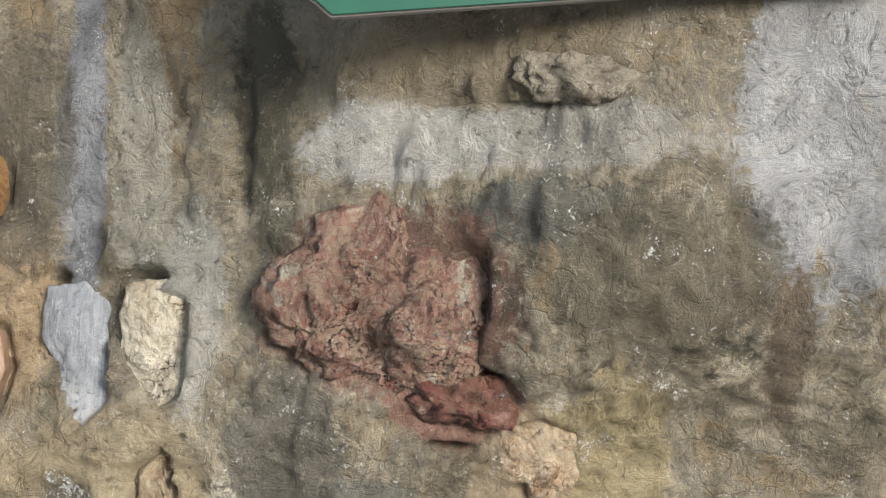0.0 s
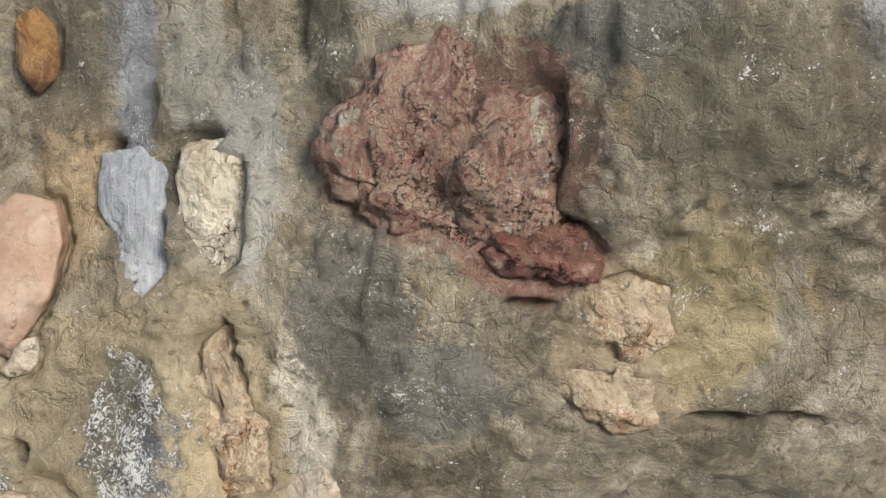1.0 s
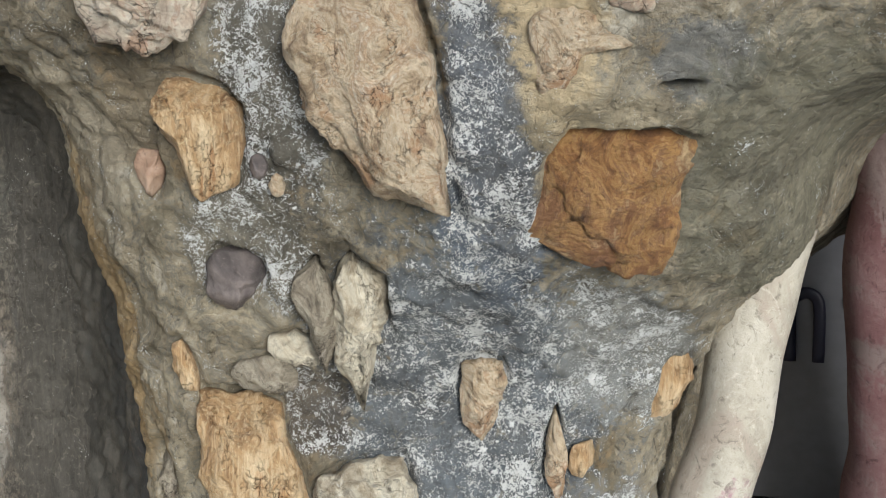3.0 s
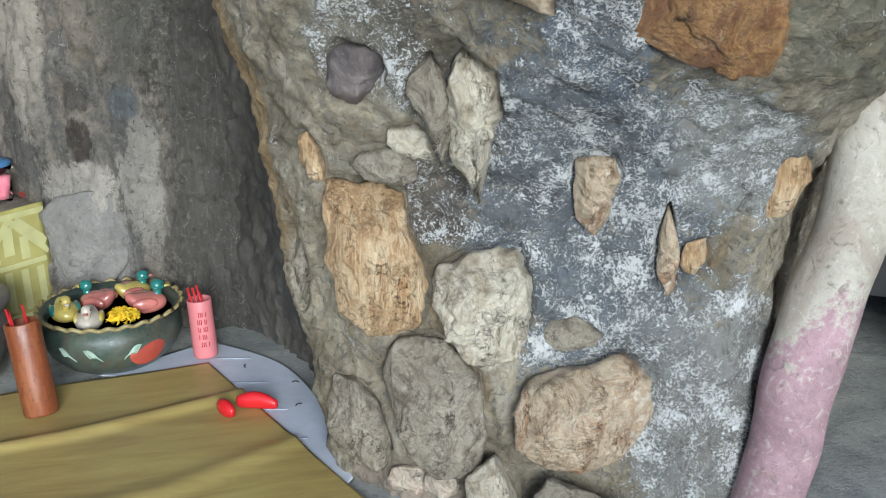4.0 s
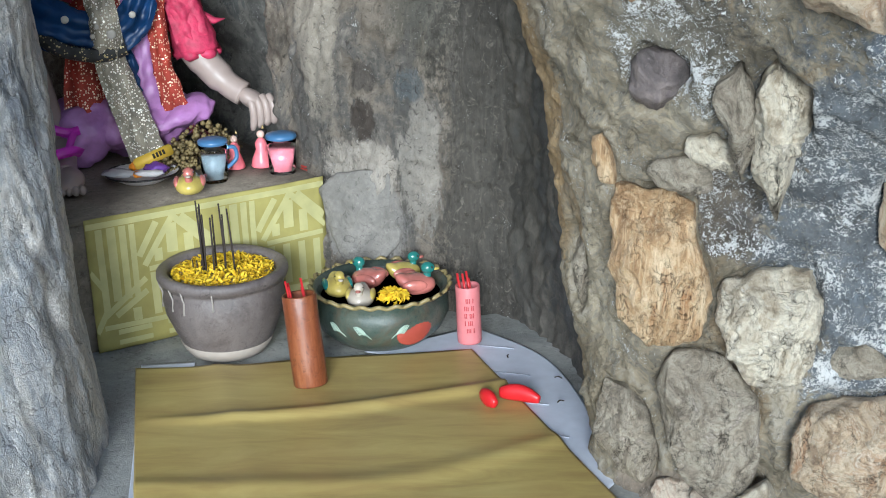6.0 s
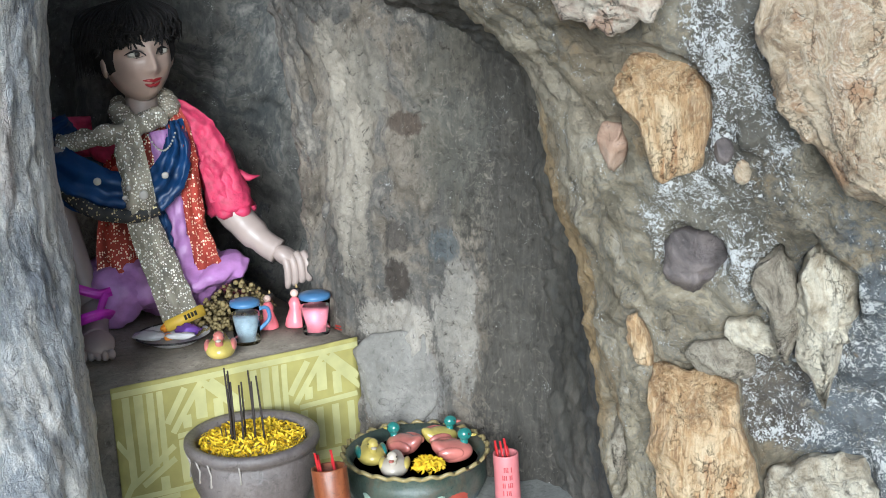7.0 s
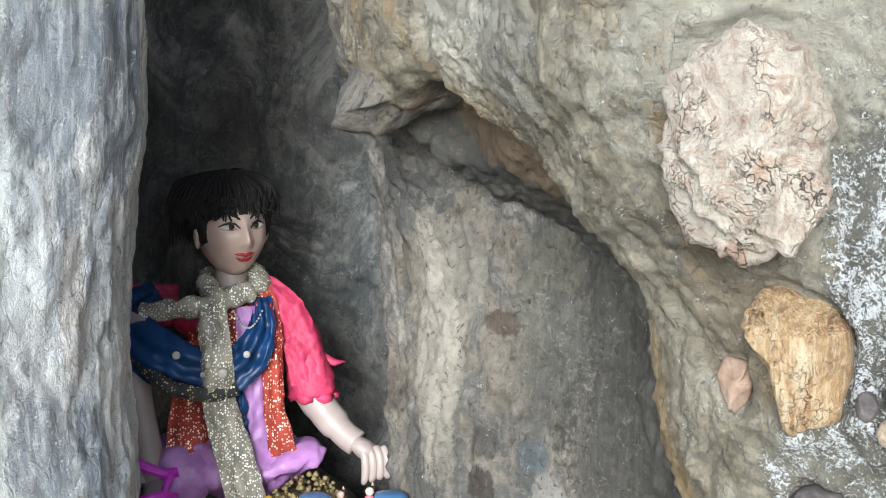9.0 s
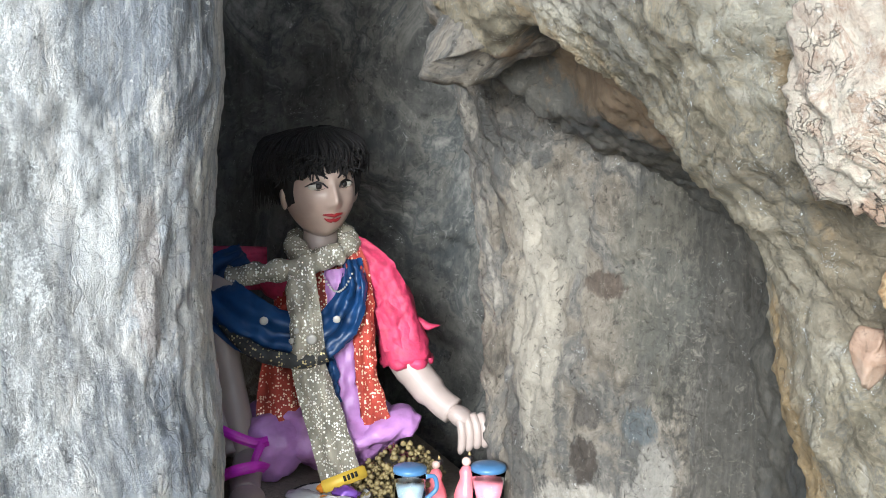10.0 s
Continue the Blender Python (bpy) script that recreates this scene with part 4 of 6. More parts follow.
def stone(name, at, reach, mat, depth, proud, rough, axes, seed, parent, label=""):
    """A stone set in the wall, its broad side turned to fit the camera's view."""
    level = 5 if max(reach) > 7 else 4 if max(reach) > 3 else 3
    ob = part(name, boulder(reach, depth, seed, rough, level), mat, parent, label)
    side, up, out = axes
    ob.matrix_world = Matrix.Translation(Vector(at) + out * (proud + 0.004)) @ Matrix((side, -out, up)).transposed().to_4x4()
    return ob


for i, ((at, reach, mat, depth, proud, rough), axes) in enumerate(zip(STONES, STONE_FRAMES)):
    stone("stone", at, reach, mat, depth, proud, rough, axes, 11 * (i + 1), pier)
lump_out = Vector((0.68, -0.7, 0.12)).normalized()
lump_side = Vector((0, 0, 1)).cross(lump_out).normalized()
stone("overhang", (-1.915, 2.085, 1.325), (14, 17, 18, 15, 12, 11, 12, 16, 10, 6, 5, 7), M_COLUMN, 0.11, 0.02, 0.07, (lump_side, lump_out.cross(lump_side), lump_out), 950, column, "pale jutting rock overhang")
CEMENT_AT, CEMENT_REACH = (-1.985, 2.385, 0.23), (10.5, 12, 13.5, 12, 12.5, 13, 9, 9, 11, 12.5, 11.5, 11)
cement_out = Vector((0.42, -0.9, 0.12)).normalized()
cement_side = Vector((0, 0, 1)).cross(cement_out).normalized()
stone("cement_patch", CEMENT_AT, CEMENT_REACH, M_CEMENT, 0.03, -0.004, 0.03, (cement_side, cement_out.cross(cement_side), cement_out), 900, column, "smooth rounded grey cement patch")


# ---- the neighbouring niche ----
def tube(bm, pts, radii, n=16, mat=0, squash=1.0, cap=True):
    """A round or flattened pipe through points; radii one for each point."""
    pts = [Vector(p) for p in pts]
    rings = []
    for i, p in enumerate(pts):
        d = (pts[min(i + 1, len(pts) - 1)] - pts[max(i - 1, 0)]).normalized()
        side = d.cross(Vector((0, 1, 0)))
        if side.length < 0.05:
            side = d.cross(Vector((1, 0, 0)))
        side.normalize()
        up = side.cross(d).normalized()
        rings.append([bm.verts.new(p + side * math.cos(a) * radii[i] + up * math.sin(a) * radii[i] * squash) for a in (2 * math.pi * k / n for k in range(n))])
    for a, b in zip(rings, rings[1:]):
        for k in range(n):
            bm.faces.new((a[k], a[(k + 1) % n], b[(k + 1) % n], b[k])).material_index = mat
    if cap:
        bm.faces.new(list(reversed(rings[0]))).material_index = mat
        bm.faces.new(rings[-1]).material_index = mat


def smooth_path(pts, n):
    v = [Vector(p) for p in pts]
    return [curve_at(v, i * (len(v) - 1) / n) for i in range(n + 1)]


def lathe(bm, profile, n=48, mat=0, wave=0.0, waves=0, at=(0, 0, 0)):
    """Turn (radius, height) pairs round z; wave ripples the last two rings."""
    rings = []
    for i, (r, z) in enumerate(profile):
        ring = []
        for k in range(n):
            a = 2 * math.pi * k / n
            w = wave * math.sin(waves * a) if wave and i in wave_rings(profile) else 0.0
            ring.append(bm.verts.new((at[0] + (r + w) * math.cos(a), at[1] + (r + w) * math.sin(a), at[2] + z + w * 0.6)))
        rings.append(ring)
    for a, b in zip(rings, rings[1:]):
        for k in range(n):
            bm.faces.new((a[k], a[(k + 1) % n], b[(k + 1) % n], b[k])).material_index = mat
    if profile[0][0] > 0.002:
        bm.faces.new(list(reversed(rings[0]))).material_index = mat
    if profile[-1][0] > 0.002:
        bm.faces.new(rings[-1]).material_index = mat


def wave_rings(profile):
    top = max(z for _, z in profile)
    return [i for i, (_, z) in enumerate(profile) if z > top - 0.012]


def ball(bm, c, r, mat=0, turn=None, level=3, wobble=0.0, seed=0):
    """An ellipsoid, r one number or three."""
    r = (r, r, r) if isinstance(r, (int, float)) else r
    made = bmesh.ops.create_icosphere(bm, subdivisions=level, radius=1)["verts"]
    t = turn or Matrix.Identity(3)
    for v in made:
        k = 1 + wobble * noise.noise(v.co * 2.5 + Vector((seed, seed, seed))) if wobble else 1
        v.co = Vector(c) + t @ Vector((v.co.x * r[0] * k, v.co.y * r[1] * k, v.co.z * r[2] * k))
    for f in {f for v in made for f in v.link_faces}:
        f.material_index = mat
    return made


def pillar(name, foot, head, r, mat, label, seed):
    bm = bmesh.new()
    a, b = Vector(foot), Vector(head)
    pts = [a.lerp(b, i / 40) + Vector((noise.noise(Vector((seed, 0, i * 0.12))), noise.noise(Vector((0, seed, i * 0.12))), 0)) * 0.012 for i in range(41)]
    tube(bm, pts, [r * (1 + 0.06 * noise.noise(Vector((seed, seed, i * 0.2)))) for i in range(41)], 32)
    for v in bm.verts:
        v.co += Vector((noise.noise(v.co * 9), noise.noise(v.co * 9 + Vector((5, 5, 5))), 0)) * 0.008
    return tagged(part(name, bm, mat), label, "pillar", kind="structure")


pillar("pillar_1", (-0.33, 2.13, -0.08), (-0.11, 2.32, 1.0), 0.064, M_PILLAR, "rough cream plaster pillar with a pink painted foot", 2)
pillar("pillar_2", (0.07, 2.7, -0.08), (0.065, 2.46, 1.35), 0.1, M_PINKPAINT, "worn dusty pink painted pillar beside the dark niche", 7)
bm = bmesh.new()
bmesh.ops.create_cube(bm, size=1)
for v in bm.verts:
    v.co = Vector((0.1 + v.co.x * 0.8, 3.0 + v.co.y * 0.03, 0.55 + v.co.z * 0.9))
bmesh.ops.bevel(bm, geom=bm.edges[:], offset=0.006, segments=2)
sign_board = tagged(part("notice_board", bm, M_BOARD), "pale grey board with dark blue brush strokes", "board")
for name, pts in (("stroke", ((-0.15, 2.975, 0.42), (-0.15, 2.975, 0.54), (-0.13, 2.975, 0.57), (-0.105, 2.975, 0.57), (-0.09, 2.975, 0.54), (-0.09, 2.975, 0.42))), ("stroke", ((-0.035, 2.975, 0.55), (-0.03, 2.975, 0.552)))):
    bm = bmesh.new()
    path = smooth_path(pts, 24)
    tube(bm, path, [0.013] * len(path), 8, squash=0.4)
    part(name, bm, M_STROKE, sign_board)


# ---- painted sign over the wall ----
M_SIGNRED = plain("red_sign_face", (0.55, 0.09, 0.07), 0.4)
M_SIGNGREEN = plain("green_sign_border", (0.012, 0.095, 0.06), 0.4)
M_SIGNEDGE = plain("grey_sign_edge", (0.28, 0.26, 0.24), 0.6, bump=0.3)


def box(bm, c, half, mat=0, turn=None, bevel=0.0):
    made = bmesh.ops.create_cube(bm, size=2)["verts"]
    if bevel:
        edges = {e for v in made for e in v.link_edges}
        for v in made:
            v.co = Vector((v.co.x * half[0], v.co.y * half[1], v.co.z * half[2]))
        out = bmesh.ops.bevel(bm, geom=list(edges), offset=bevel, segments=2, affect="EDGES")
        made = list({v for f in out["faces"] for v in f.verts} | {v for v in made if v.is_valid})
        half = (1, 1, 1)
    t = turn or Matrix.Identity(3)
    for v in made:
        v.co = Vector(c) + t @ Vector((v.co.x * half[0], v.co.y * half[1], v.co.z * half[2]))
    for f in {f for v in made for f in v.link_faces}:
        f.material_index = mat


sign = tagged(new("sign_board"), "red painted sign board with a green border", "sign")
sign.matrix_world = pose(0.124, 1.315, 2.105, 10, -6.5, 3) @ Matrix.Scale(1.07, 4)


def sign_plate(inset, y0, y1):
    """A board with its lower corners cut, as a prism between two depths."""
    w, h, c = 0.33 - inset, 0.135 - inset, 0.045
    rim = ((-w + c, -h), (w - c, -h), (w, -h + c), (w, h), (-w, h), (-w, -h + c))
    bm = bmesh.new()
    front, back = ([bm.verts.new((x, y, z)) for x, z in rim] for y in (y0, y1))
    bm.faces.new(front)
    bm.faces.new(back[::-1])
    for i in range(6):
        bm.faces.new((front[i - 1], back[i - 1], back[i], front[i]))
    bmesh.ops.recalc_face_normals(bm, faces=bm.faces[:])
    bmesh.ops.bevel(bm, geom=bm.edges[:], offset=0.0008, segments=1, affect="EDGES")
    return bm


part("panel", sign_plate(0.0, -0.012, 0.012), M_SIGNEDGE, sign, smooth=False)
part("border", sign_plate(0.002, -0.016, -0.012), M_SIGNGREEN, sign, smooth=False)
part("face", sign_plate(0.022, -0.0205, -0.0165), M_SIGNRED, sign, smooth=False)
# ---- altar ----
M_CLOTH = plain("yellow_green_print", (0.34, 0.305, 0.095), 0.7, vary=0.25, scale=18, bump=0.1)
M_SLAT = plain("light_bamboo_print", (0.46, 0.44, 0.2), 0.65, vary=0.18, scale=25)
M_ALTARTOP = rock("grey_brown_altar_top", (0.13, 0.11, 0.085), (0.24, 0.205, 0.16), (0.34, 0.3, 0.24), (0.2, 0.17, 0.13), scale=7.0, bump=0.4)
ALTAR = Vector((-2.205, 2.095, 0.0))
ALTAR_TURN = math.atan2(0.55, 0.21)
altar = tagged(new("altar"), "low altar block wrapped in yellow green printed cloth", "altar")
altar.matrix_world = Matrix.Translation(ALTAR) @ Matrix.Rotation(ALTAR_TURN, 4, "Z")
bm = bmesh.new()
box(bm, (-0.03, 0.45, 0.155), (0.33, 0.445, 0.16), bevel=0.008)
bmesh.ops.subdivide_edges(bm, edges=bm.edges[:], cuts=4, use_grid_fill=True)
for v in bm.verts:
    v.co += Vector((0, noise.noise(v.co * 6) * 0.004, noise.noise(v.co * 7) * 0.004))
part("body", bm, M_ALTARTOP, altar)
bm = bmesh.new()
for i in range(33):
    for j in range(17):
        x, z = -0.3 + 0.6 * i / 32, 0.318 * j / 16
        bm.verts.new((x, -0.004 - 0.006 * noise.noise(Vector((x * 9, z * 7, 0))) - 0.01 * (1 - j / 16) ** 2, z + 0.004))
bm.verts.ensure_lookup_table()
for i in range(32):
    for j in range(16):
        a = i * 17 + j
        bm.faces.new((bm.verts[a], bm.verts[a + 17], bm.verts[a + 18], bm.verts[a + 1]))
cloth = part("cloth", bm, M_CLOTH, altar)
so = cloth.modifiers.new("thick", "SOLIDIFY")
so.thickness = 0.003


def slat(x0, z0, x1, z1, w):
    """One printed bamboo strip on the cloth."""
    bm = bmesh.new()
    a, b = Vector((x0, 0, z0)), Vector((x1, 0, z1))
    d = (b - a).normalized()
    s = Vector((-d.z, 0, d.x)) * w / 2
    n = 6
    low, high = [], []
    for i in range(n + 1):
        for side, row in ((-1, low), (1, high)):
            p = a.lerp(b, i / n) + s * side
            p.x, p.z = min(max(p.x, -0.299), 0.299), min(max(p.z, 0.004), 0.319)
            p.y = -0.0052 - 0.006 * noise.noise(Vector((p.x * 9, p.z * 7, 0))) - 0.01 * (1 - p.z / 0.318) ** 2
            row.append(bm.verts.new(p))
    for i in range(n):
        bm.faces.new((low[i], low[i + 1], high[i + 1], high[i]))
    ob = part("printed_strip", bm, M_SLAT, cloth, smooth=False)
    m = ob.modifiers.new("thick", "SOLIDIFY")
    m.thickness, m.offset = 0.0003, 0


slat(-0.3, 0.305, 0.3, 0.305, 0.014)
for k in range(2):
    o = -0.3 + 0.3 * k
    for x, w in ((0.03, 0.016), (0.058, 0.02), (0.084, 0.016), (0.106, 0.014)):
        slat(o + x, 0.295, o + x, 0.1 + 0.02 * (x > 0.05), w)
    slat(o + 0.13, 0.19, o + 0.205, 0.297, 0.015)
    slat(o + 0.205, 0.297, o + 0.3, 0.2, 0.015)
    slat(o + 0.14, 0.18, o + 0.29, 0.185, 0.012)
    slat(o + 0.0, 0.2, o + 0.03, 0.15, 0.012)
    slat(o + 0.03, 0.1, o + 0.0, 0.05, 0.014)
    for x in (0.15, 0.19, 0.23, 0.27):
        slat(o + x, 0.17, o + x, 0.07, 0.018)
    slat(o + 0.02, 0.06, o + 0.28, 0.055, 0.012)
    for z in (0.045, 0.02):
        slat(o + 0.05, z, o + 0.13, z, 0.012)
        slat(o + 0.17, z, o + 0.25, z, 0.012)
    slat(o + 0.2, 0.28, o + 0.2, 0.21, 0.026)
    slat(o + 0.165, 0.225, o + 0.165, 0.195, 0.02)
    slat(o + 0.24, 0.25, o + 0.24, 0.195, 0.022)
    slat(o + 0.225, 0.295, o + 0.298, 0.225, 0.016)
    slat(o + 0.118, 0.215, o + 0.165, 0.29, 0.016)
    slat(o + 0.02, 0.085, o + 0.13, 0.16, 0.014)
    slat(o + 0.05, 0.085, o + 0.13, 0.13, 0.014)
    slat(o + 0.1, 0.095, o + 0.1, 0.065, 0.02)

# ---- floor coverings ----
m, n, l, b = material("yellow_plastic_mat")
v = n.new("ShaderNodeTexCoord").outputs["Object"]
mp = n.new("ShaderNodeMapping")
mp.inputs["Rotation"].default_value = (0, 0, radians(-37))
l.new(v, mp.inputs["Vector"])
g1 = noise_node(n, l, mp.outputs[0], 4.0, 8, 0.65, (1, 5, 1), 0.6)
g2 = noise_node(n, l, v, 3.0, 4)
c1 = ramp_node(n, l, g1, [(0.3, (0.35, 0.25, 0.085)), (0.5, (0.45, 0.345, 0.115)), (0.72, (0.54, 0.44, 0.16))])
c2 = mix_node(n, l, math_node(n, l, "MULTIPLY", step_node(n, l, g2, 0.45, 0.7), 0.35), c1, (0.40, 0.25, 0.10))
l.new(c2, b.inputs["Base Color"])
b.inputs["Roughness"].default_value = 0.42
bp = n.new("ShaderNodeBump")
bp.inputs["Strength"].default_value, bp.inputs["Distance"].default_value = 0.25, 0.004
l.new(g2, bp.inputs["Height"]), l.new(bp.outputs[0], b.inputs["Normal"])
M_MAT = m


def sheet(name, outline, z, mat, ripple, label, category, ridge=None, n=46, thick=0.002):
    """A thin sheet on the floor: four sides given by curves through corner points, softly rippled."""
    south, north = (smooth_path([(x, y, 0) for x, y in s], n) for s in outline)
    bm = bmesh.new()
    grid = []
    for i in range(n + 1):
        row = []
        for j in range(n + 1):
            p = south[i].lerp(north[i], j / n)
            h = ripple * (0.5 + 0.5 * noise.noise(Vector((p.x * 5, p.y * 5, 1))))
            if ridge:
                h += ridge(i / n, j / n)
            row.append(bm.verts.new((p.x, p.y, z + h)))
        grid.append(row)
    for i in range(n):
        for j in range(n):
            bm.faces.new((grid[i][j], grid[i + 1][j], grid[i + 1][j + 1], grid[i][j + 1]))
    ob = part(name, bm, mat)
    so = ob.modifiers.new("thick", "SOLIDIFY")
    so.thickness, so.offset = thick, 1
    return tagged(ob, label, category)


M_PAPER = plain("pale_blue_vinyl", (0.64, 0.68, 0.77), 0.45, vary=0.08)
M_GRID = plain("grey_grid_line", (0.4, 0.43, 0.5), 0.5)
vinyl = sheet("floor_vinyl", (((-1.8, 2.16), (-1.52, 2.2), (-1.26, 2.0), (-1.03, 1.86)), ((-1.68, 2.42), (-1.44, 2.36), (-1.21, 2.17), (-1.035, 1.955))), 0.002, M_PAPER, 0.003,
              "pale blue white vinyl sheet with a faint grid", "floor covering")
sheet("floor_vinyl", (((-1.5, 1.3), (-1.7, 1.5), (-1.95, 1.75), (-2.08, 1.9)), ((-1.58, 1.255), (-1.78, 1.45), (-2.01, 1.67), (-2.17, 1.82))), 0.002, M_PAPER, 0.003,
      "strip of pale vinyl showing beside the mat", "floor covering")
for i in range(5):
    bm = bmesh.new()
    a = Vector((-1.6 + 0.11 * i, 2.33 - 0.1 * i, 0.0075))
    tube(bm, [a, a + Vector((0.075, 0.03, 0.0))], [0.0012, 0.0012], 6)
    part("grid_line", bm, M_GRID, vinyl)
sheet("plastic_mat", (((-1.56, 1.265), (-1.3, 1.39), (-1.02, 1.55), (-0.9, 1.84)), ((-2.16, 1.795), (-2.0, 1.92), (-1.85, 2.07), (-1.6, 2.3))), 0.006, M_MAT, 0.004,
      "mustard yellow plastic floor mat with soft creases", "floor mat",
      lambda u, w: 0.011 * math.exp(-((w - 0.66 - 0.1 * u) / 0.022) ** 2) * min(1, 3 * u) + 0.006 * math.exp(-((w - 0.32 - 0.12 * u) / 0.035) ** 2) + 0.005 * math.exp(-((u - 0.3) / 0.05) ** 2) * w, 90)

# ---- incense pot ----
M_CLAY = rock("brown_grey_glazed_clay", (0.07, 0.06, 0.056), (0.125, 0.105, 0.1), (0.2, 0.175, 0.165), (0.15, 0.13, 0.125), scale=9.0, bump=0.25, gloss=0.6, rough=0.42)
M_CLAYFOOT = plain("bare_clay_foot", (0.33, 0.29, 0.25), 0.75, bump=0.3)
M_PETAL = plain("yellow_petals", (0.8, 0.55, 0.02), 0.6, vary=0.25, scale=60)
M_ASH = plain("incense_ash", (0.4, 0.33, 0.18), 0.9, vary=0.3, scale=80, bump=0.5)
M_STICK = plain("burnt_incense", (0.03, 0.022, 0.018), 0.8)
M_STICKRED = plain("red_stick", (0.4, 0.03, 0.02), 0.6)


def petals(bm, centre, radius, count, size, seed, height=0.01, dome=0.0):
    rnd = random.Random(seed)
    for _ in range(count):
        a, r = rnd.uniform(0, 6.283), radius * math.sqrt(rnd.random())
        p = Vector(centre) + Vector((r * math.cos(a), r * math.sin(a), rnd.uniform(0, height) + dome * (1 - (r / radius) ** 2)))
        t = Euler((rnd.uniform(-1.0, 1.0), rnd.uniform(-1.0, 1.0), rnd.uniform(0, 6.28))).to_matrix()
        s = size * rnd.uniform(0.6, 1.2)
        vs = [bm.verts.new(p + t @ Vector(q)) for q in ((-s, 0, 0), (-0.2 * s, -0.35 * s, 0.15 * s), (s, 0, 0), (-0.2 * s, 0.35 * s, 0.15 * s))]
        bm.faces.new((vs[0], vs[1], vs[2]))
        bm.faces.new((vs[0], vs[2], vs[3]))


pot = tagged(new("incense_pot"), "dark glazed clay incense pot filled with yellow petals", "pot")
pot.location = (-2.075, 2.0, 0.008)
pot.scale = (1.06, 1.06, 1.06)
bm = bmesh.new()
lathe(bm, [(0.082, 0.0), (0.09, 0.012), (0.108, 0.05), (0.126, 0.095), (0.131, 0.13), (0.127, 0.155), (0.125, 0.16), (0.136, 0.166), (0.14, 0.176), (0.139, 0.186), (0.132, 0.191), (0.12, 0.188), (0.114, 0.178), (0.112, 0.15), (0.0, 0.145)], 64)
body = part("body", bm, M_CLAY, pot)
bm = bmesh.new()
lathe(bm, [(0.0835, 0.001), (0.0915, 0.012), (0.1, 0.028), (0.098, 0.03)], 64)
part("foot", bm, M_CLAYFOOT, pot)
bm = bmesh.new()
lathe(bm, [(0.113, 0.165), (0.1, 0.172), (0.05, 0.176), (0.001, 0.177)], 40)
part("ash", bm, M_ASH, pot)
bm = bmesh.new()
petals(bm, (0, 0, 0.172), 0.108, 1500, 0.0085, 5, 0.008, 0.01)
part("petals", bm, M_PETAL, pot, "loose bright yellow marigold petals")
rnd = random.Random(9)
for i in range(9):
    bm = bmesh.new()
    a = Vector((0.0 + rnd.uniform(-0.03, 0.045), -0.02 + rnd.uniform(-0.03, 0.03), 0.17))
    t = a + Vector((rnd.uniform(-0.012, 0.006), rnd.uniform(-0.01, 0.01), rnd.uniform(0.13, 0.17)))
    tube(bm, [a, a.lerp(t, 0.5) + Vector((0.001, 0, 0)), t], [0.0022, 0.0022, 0.0018], 7)
    part("incense_stick", bm, M_STICK, pot)
for i in range(3):
    bm = bmesh.new()
    a = Vector((-0.05 + 0.006 * i, -0.035 + 0.004 * i, 0.17))
    tube(bm, [a, a + Vector((0.004 * i - 0.006, 0.002, 0.03))], [0.0016, 0.0014], 6)
    part("burnt_stub", bm, M_STICK, pot)
rnd = random.Random(3)
M_WAX = plain("candle_wax", (0.36, 0.33, 0.3), 0.5)
for i in range(4):
    a = rnd.uniform(-2.2, -0.2)
    r = 0.135
    bm = bmesh.new()
    hgt = rnd.uniform(0.015, 0.04)
    tube(bm, [(r * math.cos(a) * k, r * math.sin(a) * k, z) for k, z in ((1.02, 0.178), (1.0, 0.164), (0.955, 0.155 - hgt * 0.3), (0.97, 0.15 - hgt))], [0.002, 0.002, 0.0018, 0.0022], 7)
    part("wax_drip", bm, M_WAX, pot)

# ---- fortune stick holders ----
M_BAMBOO = rock("red_brown_bamboo", (0.1, 0.03, 0.013), (0.21, 0.06, 0.022), (0.3, 0.11, 0.045), (0.13, 0.05, 0.028), scale=7.0, stretch=(3, 3, 0.3), bump=0.12, gloss=0.6, rough=0.38)
M_REDSTICK = plain("red_painted_stick", (0.5, 0.02, 0.025), 0.4)
M_PINKCUP = plain("pink_plastic", (0.58, 0.19, 0.2), 0.45, vary=0.08)
M_PRINT = plain("dark_red_print", (0.45, 0.06, 0.07), 0.5)


def holder(name, at, r, h, mat, label, tilt, sticks, seed):
    ob = tagged(new(name), label, "stick holder")
    ob.matrix_world = Matrix.Translation(at) @ Euler((radians(tilt[0]), radians(tilt[1]), 0)).to_matrix().to_4x4()
    bm = bmesh.new()
    lathe(bm, [(r * 0.96, 0), (r, 0.004), (r * 1.01, h * 0.3), (r * 0.99, h * 0.7), (r, h - 0.003), (r * 0.97, h), (r * 0.86, h - 0.002), (r * 0.84, h * 0.7), (0, h * 0.68)], 40)
    part("tube", bm, mat, ob)
    rnd = random.Random(seed)
    for _ in range(sticks):
        bm = bmesh.new()
        a = rnd.uniform(0, 6.28)
        p = Vector((r * 0.45 * math.cos(a), r * 0.45 * math.sin(a), h * 0.68))
        q = p + Vector((-0.012, 0.0, h * 0.32 + rnd.uniform(0.012, 0.035)))
        tube(bm, [p, q], [0.0035, 0.0035], 6, squash=0.5)
        part("stick", bm, M_REDSTICK, ob)
    return ob


holder("bamboo_stick_holder", (-1.775, 1.95, 0.013), 0.037, 0.2, M_BAMBOO, "reddish brown bamboo tube holding red sticks", (-3, -9), 5, 1)
cup = holder("pink_stick_holder", (-1.63, 2.335, 0.01), 0.028, 0.138, M_PINKCUP, "pink plastic tube with dark red print", (0, -2), 6, 2)
